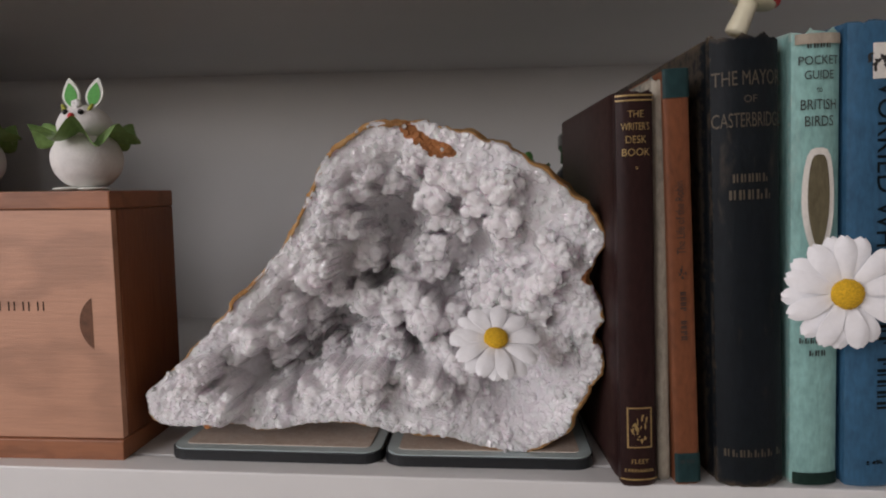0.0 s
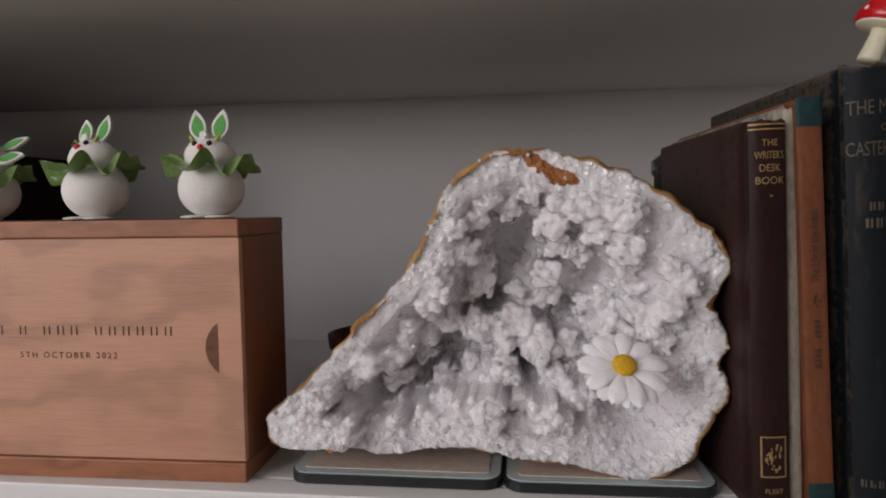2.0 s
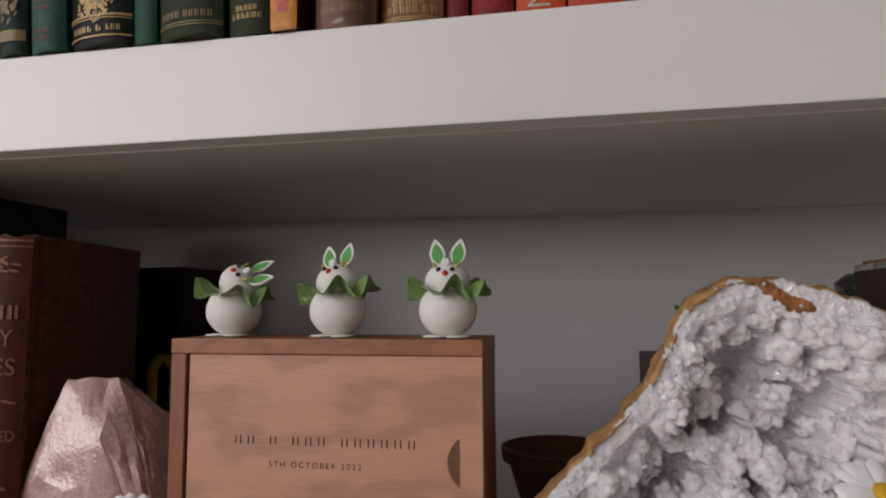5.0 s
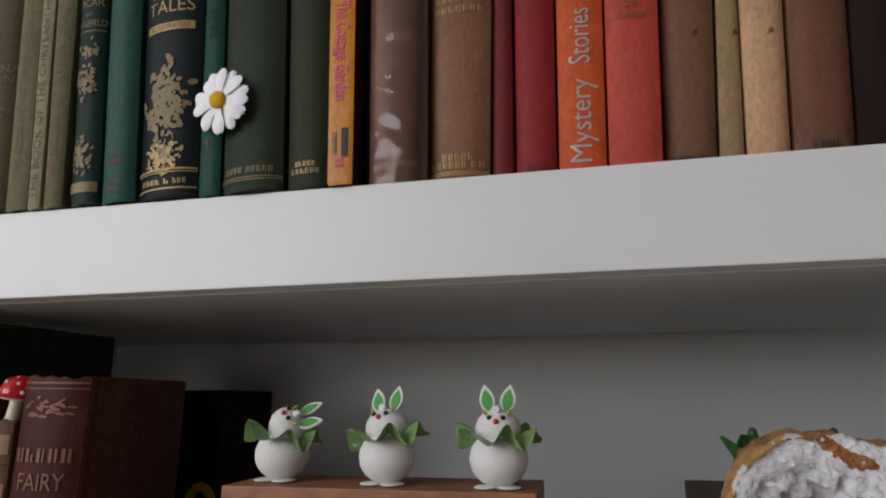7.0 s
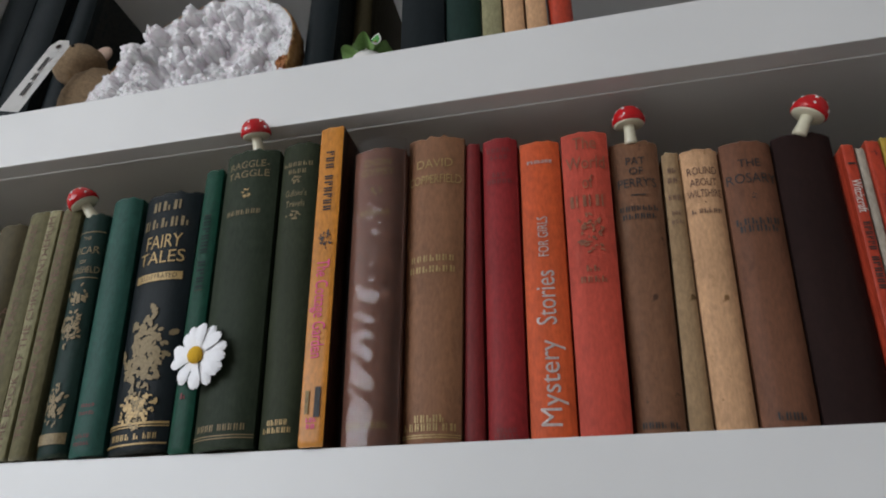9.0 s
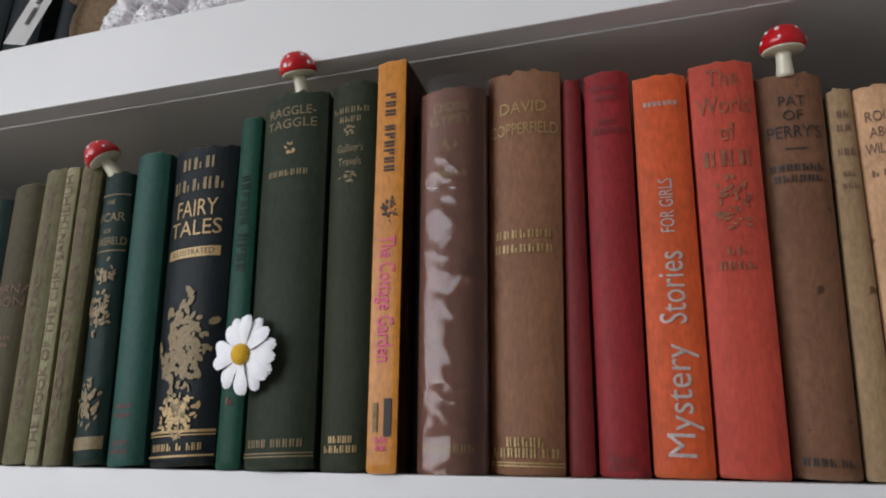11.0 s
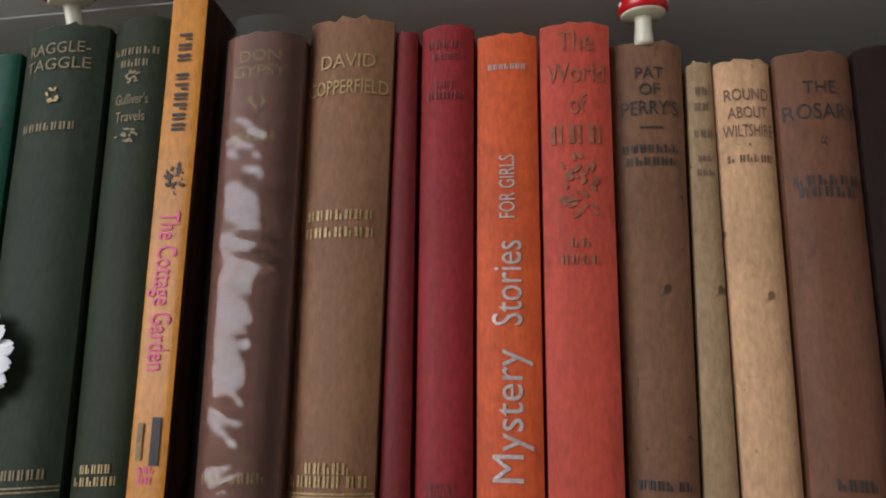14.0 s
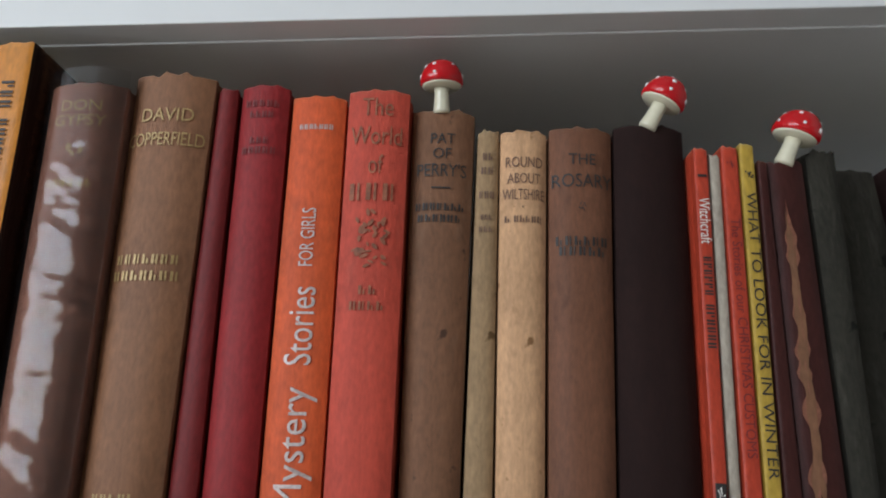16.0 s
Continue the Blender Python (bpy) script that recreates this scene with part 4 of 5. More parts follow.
    for yy, sc in ((0.0016, 0.984), (0.0002, 0.992), (0.0008, 1.002), (0.003, 1.007), (0.010, 1.012), (T * 0.35, 1.0), (T * 0.65, 0.84), (T * 0.88, 0.55), (T, 0.15)):
        ring = []
        for j in range(0, N, 3):
            e = edge[j]
            w = noise.noise((e[0] * 120, yy * 120, e[1] * 120)) * 0.0025 * min(1, yy / 0.004)
            if yy < 0.001 and sc < 1 and out[j][0] < 0 < out[j][1]:
                sc2 = sc - 0.024
            else:
                sc2 = sc
            p = C + (e - C) * sc2 + out[j] * w
            z = max(p[1], 0.0004) if yy > 0.004 else p[1]
            sunk = 0.003 * max(0.0, noise.noise((e[0] * 70, e[1] * 70, 8.0)) * 2 + (0.6 if e[1] < 0.02 else 0.0)) if yy < 0.002 else 0.0
            ring.append(bm.verts.new((p[0], yy + min(sunk, 0.0016) - (0.0016 if sc2 < sc else 0), z)))
        rings.append(ring)
    for a, b in zip(rings, rings[1:]):
        for j in range(len(a)):
            bm.faces.new((a[j], b[j], b[(j + 1) % len(a)], a[(j + 1) % len(a)]))
    bm.faces.new(rings[-1])
    part("rind", bm, RIND, ob, "rough ochre brown rind", True)
    return ob


# cut face drawn from its foot, in mm
OUT = [(-138, 20), (-135, 10), (-121, 7), (-106, 9.5), (-87, 6.5), (-59, 10.5), (-36, 7), (-13, 5), (6, 0.6), (21, 0), (34, 8), (41, 22.5), (48.5, 34), (45, 46), (47.5, 58.5), (42, 69), (48, 84), (42.5, 95), (25, 111), (6, 121.5), (-15, 128), (-35, 130), (-50, 125), (-62, 113), (-70, 95), (-80, 79), (-99, 59), (-118, 38.5), (-129.5, 28)]
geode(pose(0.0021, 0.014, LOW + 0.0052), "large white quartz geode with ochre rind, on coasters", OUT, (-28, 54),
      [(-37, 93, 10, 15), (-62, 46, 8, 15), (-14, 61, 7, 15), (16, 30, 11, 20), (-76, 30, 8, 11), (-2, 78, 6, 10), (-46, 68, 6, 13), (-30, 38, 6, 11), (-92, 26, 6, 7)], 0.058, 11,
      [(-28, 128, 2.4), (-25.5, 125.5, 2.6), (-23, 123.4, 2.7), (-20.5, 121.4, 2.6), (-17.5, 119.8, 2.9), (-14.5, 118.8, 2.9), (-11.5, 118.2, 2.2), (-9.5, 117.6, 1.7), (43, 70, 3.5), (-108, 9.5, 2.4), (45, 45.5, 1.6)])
OUT2 = [(-84, 28), (-80, 8), (-60, 2), (-30, 0), (0, 1), (30, 0), (62, 4), (80, 12), (86, 40), (84, 75), (60, 100), (20, 108), (-20, 96), (-50, 72), (-70, 48)]
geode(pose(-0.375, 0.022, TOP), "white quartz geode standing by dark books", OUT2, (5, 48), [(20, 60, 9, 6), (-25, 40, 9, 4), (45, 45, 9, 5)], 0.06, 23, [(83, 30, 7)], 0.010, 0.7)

# rose quartz chunk
bm = bmesh.new()
for v in ((-34, 0, 0), (33, 2, 0), (-38, 45, 0), (30, 48, 0), (-36, -2, 25), (34, 6, 22), (-26, 6, 60), (-14, 4, 84), (8, 12, 85), (20, 24, 66), (28, 14, 42), (-30, 40, 55), (-8, 40, 80), (16, 42, 62), (-20, -4, 40), (2, -5, 30), (10, -2, 58)):
    bm.verts.new(Vector(v) * mm)
hull = bmesh.ops.convex_hull(bm, input=bm.verts)
bmesh.ops.delete(bm, geom=[v for v in hull["geom_interior"] if isinstance(v, bmesh.types.BMVert)], context="VERTS")
bmesh.ops.triangulate(bm, faces=bm.faces[:])
bmesh.ops.subdivide_edges(bm, edges=bm.edges[:], cuts=5, use_grid_fill=True)
for v in bm.verts:
    if v.co.z > 0.0005:
        v.co += Vector((1, -1, 1)) * 0.0016 * noise.noise(v.co * 110) + v.normal * 0.0012 * noise.noise(v.co * 320)
chunk = tagged(new("rose_quartz", mesh_of("rose_quartz", bm, ROSE)), "rough pale pink rose quartz chunk beside a wooden box", "crystal")
chunk.matrix_world = pose(-0.343, 0.012, LOW) @ Matrix.Scale(1.05, 4)
for p in chunk.data.polygons:
    p.use_smooth = True
chunk.data.set_sharp_from_angle(angle=radians(28))

# ---- coasters under the geode ----
C_EDGE = plain("black_coaster_edge", (0.012, 0.014, 0.016), 0.4, 0, 300, 0.3, 0.1)
C_RIMGREY = plain("blue_grey_coaster_border", (0.42, 0.50, 0.50), 0.35, 0, 200, 0.1, 0.03)
C_PRINT = cloth("cream_printed_coaster", (0.78, 0.69, 0.60), 0.35, (0.50, 0.36, 0.27), 0.35, weave=0.03)


def rounded(bm, w, d, r, z0, z1, inset=0.0):
    ring0, ring1 = [], []
    for cx, cy, a0 in ((w - r, r, -90), (w - r, d - r, 0), (r, d - r, 90), (r, r, 180)):
        for i in range(7):
            a = radians(a0 + 15 * i)
            x, y = cx + (r - inset) * math.cos(a), cy + (r - inset) * math.sin(a)
            ring0.append(bm.verts.new((x, y, z0)))
            ring1.append(bm.verts.new((x, y, z1)))
    n = len(ring0)
    for i in range(n):
        bm.faces.new((ring0[i], ring0[(i + 1) % n], ring1[(i + 1) % n], ring1[i]))
    bm.faces.new(ring1)
    bm.faces.new(list(reversed(ring0)))


def coaster(x, y, w, d, turn):
    ob = thing("coaster", pose(x, y, LOW + 0.0003, 0, 0, turn), "square black-edged coaster with a faded cream print", "coaster", "coasters under the geode")
    bm = bmesh.new()
    rounded(bm, w, d, 0.008, 0, 0.0040)
    part("base", bm, C_EDGE, ob)
    bm = bmesh.new()
    rounded(bm, w, d, 0.008, 0.0041, 0.0046, 0.0008)
    part("border", bm, C_RIMGREY, ob, "blue-grey border")
    bm = bmesh.new()
    rounded(bm, w, d, 0.008, 0.00465, 0.0049, 0.0055)
    part("print", bm, C_PRINT, ob, "faded cream printed picture")


coaster(-0.1255, 0.010, 0.0885, 0.088, 0)
coaster(-0.0360, 0.009, 0.0830, 0.085, 0.8)

# ---- wooden box with a sliding lid ----


def wood(name, dark, light, along, seed=0.0):
    m, n, l, b = nodes_of(name)
    st = {"x": (1, 14, 14), "z": (14, 14, 1), "y": (14, 1, 14)}[along]
    f = noise_tex(n, l, 9 + seed, 6, 0.6, st, dist=2.6)
    g = noise_tex(n, l, 60, 5, 0.7, st)
    c = ramp(n, l, f, [(0.30, dark), (0.52, light), (0.60, shade(light, 0.82)), (0.75, shade(light, 1.12))])
    if along == "x":
        w = n.new("ShaderNodeTexWave")
        w.bands_direction = "Z"
        for key, v in (("Scale", 9.0 + seed * 6), ("Distortion", 11.0), ("Detail", 3.0), ("Detail Scale", 2.0), ("Detail Roughness", 0.55)):
            w.inputs[key].default_value = v
        tc, mp = n.new("ShaderNodeTexCoord"), n.new("ShaderNodeMapping")
        mp.inputs["Scale"].default_value = (0.55, 1, 1)
        l.new(tc.outputs["Object"], mp.inputs[0])
        l.new(mp.outputs[0], w.inputs[0])
        c = mix(n, l, 0.68, c, ramp(n, l, w.outputs[1], [(0.06, shade(light, 0.70)), (0.4, light), (0.9, shade(light, 1.12))]))
    c = mix(n, l, 0.25, c, ramp(n, l, g, [(0.35, shade(dark, 0.75)), (0.7, shade(light, 1.15))]))
    l.new(c, b.inputs["Base Color"])
    b.inputs["Roughness"].default_value = 0.5
    relief(n, l, b, g, 0.25, 0.0006)
    return m


W_PANEL = wood("oiled_plywood", (0.485, 0.248, 0.155), (0.535, 0.280, 0.178), "x")
W_RAIL = wood("stained_rail_wood", (0.230, 0.080, 0.034), (0.340, 0.130, 0.058), "x", 2)
W_SIDE = wood("stained_side_wood", (0.190, 0.060, 0.026), (0.280, 0.098, 0.042), "z", 4)
ENGRAVE = plain("burnt_engraving", (0.045, 0.020, 0.010), 0.8, 0, 400, 0.3, 0)

bw, bh, bd = 0.1500, 0.1098, 0.051
crate = thing("wooden_box", pose(-0.2925, 0.0060, LOW, 0, 0, 0.8), "stained wooden box with engraved sliding lid", "box")
for nm, a, mt in (("top_board", (0, bw, 0, bd, bh - 0.0072, bh), W_RAIL), ("bottom_board", (0, bw, 0, bd, 0, 0.0085), W_RAIL), ("side_board", (0, 0.0078, 0.0004, bd, 0.0086, bh - 0.0073), W_SIDE), ("side_board", (bw - 0.0068, bw - 0.0002, 0.0052, bd, 0.0086, bh - 0.0073), W_SIDE), ("back_board", (0.0079, bw - 0.0069, bd - 0.006, bd - 0.0004, 0.0086, bh - 0.0073), W_RAIL)):
    bm = bmesh.new()
    box(bm, *a, 0.0007)
    part(nm, bm, mt, crate)
bm = bmesh.new()
box(bm, 0.0092, bw - 0.0006, 0.0014, 0.0050, 0.0088, bh - 0.0075, 0.0003)
lid = part("sliding_lid", bm, W_PANEL, crate, "paler figured plywood lid")
bm = bmesh.new()


def flat_quad(bm, x0, x1, z0, z1, y):
    bm.faces.new([bm.verts.new(p) for p in ((x0, y, z0), (x1, y, z0), (x1, y, z1), (x0, y, z1))])


x = 0.0330
for word in (2, 1, 3, 6):
    for i in range(word):
        bm = bmesh.new()
        for a in (0.0006, 0.0030):
            flat_quad(bm, x + a, x + a + 0.00055, 0.0616, 0.0654, 0.00125)
        part("engraved_bar", bm, ENGRAVE, lid)
        x += 0.0062
    x += 0.0048
lettering(lid, "5TH OCTOBER 2022", 0.0026, ENGRAVE, lambda u, v: Vector((0.0725 + u, 0.00125, 0.0528 + v)), 0, "burnt small date lettering", 0, 1.05, 0.35)
bm = bmesh.new()
ring = []
for i in range(15):
    a = radians(-62 + 124 * i / 14)
    ring.append((bw - 0.0108 - 0.0055 * math.cos(a * 1.45), 0.0565 + 0.0105 * math.sin(a) / math.sin(radians(62))))
vs = [bm.verts.new((px, 0.00122, pz)) for px, pz in ring]
bm.faces.new(list(reversed(vs)))
part("finger_notch", bm, plain("cut_brown_wood", (0.15, 0.066, 0.036), 0.8, 0, 300, 0.35, 0.2), lid, "dark crescent finger notch")

# ---- spun-cotton rabbits ----
COTTON = plain("spun_cotton", (0.78, 0.76, 0.74), 0.95, 0, 900, 0.05, 0.5)
SATIN = cloth("green_satin", (0.200, 0.340, 0.110), 0.26, (0.45, 0.55, 0.36), 0.25, weave=0.05)
SPOTTED = cloth("white_spotted_green_satin", (0.200, 0.340, 0.110), 0.26, (0.25, 0.32, 0.1), 0.2, (0.62, 0.68, 0.56), weave=0.05)
FELT_G = plain("bright_green_felt", (0.105, 0.370, 0.095), 0.9, 0, 800, 0.15, 0.3)
FELT_W = plain("white_felt", (0.74, 0.76, 0.70), 0.9, 0, 800, 0.06, 0.3)
BEAD = plain("black_bead", (0.01, 0.01, 0.01), 0.15, 0, 100, 0.1, 0)
REDBEAD = plain("red_bead", (0.62, 0.03, 0.03), 0.3, 0, 100, 0.1, 0)
BUD = plain("yellow_green_bud", (0.35, 0.36, 0.04), 0.5, 0, 300, 0.2, 0.1)
PEARL = plain("white_ribbon_rose", (0.80, 0.80, 0.79), 0.35, 0, 300, 0.05, 0.1)


def ball(bm, m, r, mat, seg=20, rings=12):
    before = len(bm.faces)
    bmesh.ops.create_uvsphere(bm, u_segments=seg, v_segments=rings, radius=r, matrix=m)
    bm.faces.ensure_lookup_table()
    for f in bm.faces[before:]:
        f.material_index, f.smooth = mat, True


def leaf_shape(bm, m, w, h, thick, mat):
    """A pointed ear: a thin cushion with a point."""
    front, back, n = [], [], 9
    for i in range(2 * n):
        t = i / n if i < n else (2 * n - i) / n
        side = 1 if i < n else -1
        x = side * w * math.sin(math.pi * t) ** 0.8 * (1 - 0.35 * t) if 0 < t < 1 else 0
        front.append(bm.verts.new(m @ Vector((x, -thick, h * t))))
        back.append(bm.verts.new(m @ Vector((x, thick, h * t))))
    k = len(front)
    fs = [bm.faces.new(front), bm.faces.new(list(reversed(back)))]
    for i in range(k):
        fs.append(bm.faces.new((front[i], back[i], back[(i + 1) % k], front[(i + 1) % k])))
    for f in fs:
        f.material_index = mat


def rabbit(m, label, head, ruffle_tilt, spotted, seed, scale=0.88):
    """One mesh: cotton body and head, satin ruffle, felt ears, bead face. head: lean to its left and nod, in degrees."""
    rnd = random.Random(seed)
    bm = bmesh.new()
    T = Matrix.Translation
    ball(bm, T((0, 0, 0.0148)) @ Matrix.Diagonal((1.02, 1.02, 0.96, 1)), 0.0152, 0, 28, 18)
    for v in bm.verts:
        v.co += v.co.normalized() * 0.0004 * noise.noise(v.co * 260 + Vector((seed, 0, 0)))
        v.co.z = max(v.co.z, 0.0008)
    for sx in (-0.006, 0.006):
        ball(bm, T((sx, -0.006, 0.0010)) @ Matrix.Diagonal((1, 1.2, 0.14, 1)), 0.0066, 3, 14, 8)
    # ruffle: a wavy band round the neck
    neck = T((0, 0, 0.0248)) @ Matrix.Rotation(radians(ruffle_tilt), 4, "Y")
    n, rr = 120, 7
    rows = []
    for i in range(n):
        a = 2 * math.pi * i / n
        row = []
        for j in range(rr):
            t = j / (rr - 1)
            wav = math.sin(a * 6 + seed) + 0.5 * math.sin(a * 9 + seed * 2)
            rad = 0.0088 + 0.0136 * t ** 0.9 + 0.0012 * t * t * math.cos(a * 7 + seed + 1.2)
            z = 0.0046 * wav * math.sin(t * 1.8) + 0.0016 * t
            row.append(bm.verts.new(neck @ Vector((rad * math.cos(a), rad * math.sin(a), z))))
        rows.append(row)
    for i in range(n):
        a, b = rows[i], rows[(i + 1) % n]
        for j in range(rr - 1):
            f = bm.faces.new((a[j], a[j + 1], b[j + 1], b[j]))
            f.material_index, f.smooth = 1, True
    # head with its face
    H = T((0.0001 * head[0] * 0.4, 0, 0.0296)) @ Matrix.Rotation(radians(head[1]), 4, "X") @ Matrix.Rotation(radians(head[2]), 4, "Z") @ Matrix.Rotation(radians(head[0]), 4, "Y")
    ball(bm, H @ Matrix.Diagonal((1.05, 1, 0.90, 1)), 0.0117, 0, 24, 16)
    for sx in (-1, 1):
        ball(bm, H @ T((sx * 0.0036, -0.0100, 0.0046)), 0.00140, 4, 10, 8)
        E = H @ T((sx * 0.0044, -0.0030, 0.0076)) @ Matrix.Rotation(radians(10 * sx), 4, "Y")
        leaf_shape(bm, E, 0.0050, 0.0158, 0.0006, 3)
        leaf_shape(bm, E @ T((0, -0.0006, 0.0014)), 0.0036, 0.0118, 0.0003, 2)
        ball(bm, H @ T((sx * 0.0062, -0.0072, 0.0074)) @ Matrix.Rotation(radians(35 * sx), 4, "Y") @ Matrix.Diagonal((0.7, 0.7, 1.7, 1)), 0.0014, 6, 10, 8)
    ball(bm, H @ T((0, -0.0115, 0.0024)), 0.00155, 5, 10, 8)
    for k in range(5):
        a = k * 1.256
        ball(bm, H @ T((0.0011 * math.cos(a), -0.0080, 0.0090 + 0.0011 * math.sin(a))), 0.0014, 7, 8, 6)
    ob = new("toy_rabbit", mesh_of("toy_rabbit", bm, [COTTON, SPOTTED if spotted else SATIN, FELT_G, FELT_W, BEAD, REDBEAD, BUD, PEARL]))
    ob.matrix_world = m @ Matrix.Scale(scale, 4)
    return tagged(ob, label, "toy rabbit", "spun cotton rabbits")


BT = LOW + bh
rabbit(pose(-0.2735, 0.030, BT, 0, 0, -8), "white cotton rabbit, head tipped sideways, green satin ruffle", (66, -42, 0), 8, False, 1)
rabbit(pose(-0.2160, 0.026, BT, 0, 0, -6), "white cotton rabbit with spotted green satin ruffle", (-4, -22, -6), -7, True, 2.2)
rabbit(pose(-0.1610, 0.024, BT, 0, 0, 2), "white cotton rabbit with upright ears, green satin ruffle", (0, -10, 0), 0, False, 3.1)
rabbit(pose(-0.2270, 0.026, TOP, 0, 0, 4), "white cotton rabbit with green ruffle on a high shelf", (0, -8, 0), 0, False, 4.4)

# ---- fabric daisies ----
PETAL = plain("white_fabric_petal", (0.92, 0.92, 0.94), 0.7, 0, 500, 0.04, 0.2)
YOLK = plain("yellow_flocked_centre", (0.72, 0.42, 0.02), 0.9, 0, 1500, 0.3, 0.8)


def petal_mesh(seed):
    """A flat oval petal with a notched tip and a shallow crease."""
    bm = bmesh.new()
    n, w = 11, 5
    front, back = [], []
    for i in range(n):
        t = i / (n - 1)
        half = 0.0011 + 0.0023 * min(1, t * 1.7) ** 0.8
        if t > 0.68:
            half *= math.sqrt(max(0.03, 1 - ((t - 0.68) / 0.33) ** 2))
        for side, rows in ((0, front), (1, back)):
            row = []
            for j in range(w):
                s = -1 + 2 * j / (w - 1)
                tip = 0.0005 * (1 - abs(s)) if i == n - 1 else 0.0
                y = -0.0016 * math.sin(t * 2.9) + 0.0007 * s * s * t + 0.0007 * noise.noise((t * 3, s * 1.5, seed)) + 0.0003 * side
                row.append(bm.verts.new((s * half, y, 0.003 + 0.0155 * t - tip)))
            rows.append(row)
    for i in range(n - 1):
        for j in range(w - 1):
            bm.faces.new((front[i][j], front[i][j + 1], front[i + 1][j + 1], front[i + 1][j]))
            bm.faces.new((back[i][j], back[i + 1][j], back[i + 1][j + 1], back[i][j + 1]))
        bm.faces.new((front[i][0], front[i + 1][0], back[i + 1][0], back[i][0]))
        bm.faces.new((front[i][-1], back[i][-1], back[i + 1][-1], front[i + 1][-1]))
    for j in range(w - 1):
        bm.faces.new((front[-1][j], front[-1][j + 1], back[-1][j + 1], back[-1][j]))
    me = mesh_of("petal", bm, PETAL, True)
    me.set_sharp_from_angle(angle=radians(35))
    return me


PETALS = [petal_mesh(s) for s in (1.0, 5.0, 9.0)]
bm = bmesh.new()
bmesh.ops.create_icosphere(bm, subdivisions=4, radius=0.0048, matrix=Matrix.Diagonal((1, 0.55, 1, 1)))
for v in bm.verts:
    v.co += v.co.normalized() * 0.0004 * noise.noise(v.co * 1500)
CENTRE = mesh_of("flower_centre", bm, YOLK, True)


def daisy(m, label, scale=1.0, seed=0):
    ob = thing("fabric_daisy", m @ Matrix.Scale(scale, 4), label, "artificial flower", "fabric daisies on the shelves")
    rnd = random.Random(seed)
    for layer, count in ((0, 9), (1, 9)):
        for k in range(count):
            p = new("petal", rnd.choice(PETALS))
            p.parent = ob
            p.matrix_basis = pose(0, 0.0011 * layer + 0.0002 * (k % 2), 0, rnd.uniform(-4, 2) - 1.5 * layer, 360 * k / count + (20 if layer else 0) + rnd.uniform(-7, 7), 0)
    c = new("flower_centre", CENTRE)
    c.parent = ob
    c.matrix_basis = pose(0, -0.0016, 0)
    tagged(c, "flocked golden yellow centre")
    return ob


daisy(pose(0.0085, 0.0000, 1.2555, -50, 6, 4), "white fabric daisy tucked into the geode", 0.92, 1)
daisy(pose(0.1250, -0.0105, 1.2750, 0, 0, -6), "white fabric daisy stuck to a book spine", 1.05, 2)
daisy(pose(-0.3005, -0.0095, 1.5055, 4, 12, -10), "white fabric daisy between two green books", 0.98, 3)
daisy(pose(-0.3025, -0.0070, 1.2250, -10, 20, 30), "white fabric daisy leaning on the rose quartz", 0.95, 4)

# ---- toy toadstools ----
CAPRED = plain("glossy_red_lacquer", (0.50, 0.008, 0.012), 0.12, 0, 100, 0.08, 0)
STEM = plain("glossy_cream_lacquer", (0.68, 0.64, 0.48), 0.25, 0, 200, 0.06, 0)
DOT = plain("white_paint_dot", (0.85, 0.84, 0.82), 0.35, 0, 200, 0.03, 0)


def lathe(profile, n=28):
    bm = bmesh.new()
    rows = []
    for r, z in profile:
        rows.append([bm.verts.new((max(r, 1e-5) * math.cos(2 * math.pi * i / n), max(r, 1e-5) * math.sin(2 * math.pi * i / n), z)) for i in range(n)])
    for a, b in zip(rows, rows[1:]):
        for i in range(n):
            bm.faces.new((a[i], a[(i + 1) % n], b[(i + 1) % n], b[i]))
    bm.faces.new(list(reversed(rows[0])))
    bm.faces.new(rows[-1])
    return bm


CAP_M = mesh_of("cap", lathe([(0.0030, 0.0113), (0.0088, 0.0115), (0.0097, 0.0123), (0.0096, 0.0146), (0.0086, 0.0175), (0.0066, 0.0202), (0.0036, 0.0219), (0.0, 0.0225)]), CAPRED, True)
RIM_M = mesh_of("cap_underside", lathe([(0.0030, 0.0104), (0.0080, 0.0108), (0.0090, 0.0117), (0.0060, 0.0118), (0.0030, 0.0117)]), STEM, True)
STEM_M = mesh_of("stem", lathe([(0.0036, 0.0), (0.0038, 0.0010), (0.0034, 0.0045), (0.0032, 0.0085), (0.0036, 0.0112)]), STEM, True)
bm = bmesh.new()
bmesh.ops.create_uvsphere(bm, u_segments=10, v_segments=6, radius=0.0010, matrix=Matrix.Diagonal((1, 1, 0.4, 1)))
DOT_M = mesh_of("spot", bm, DOT, True)


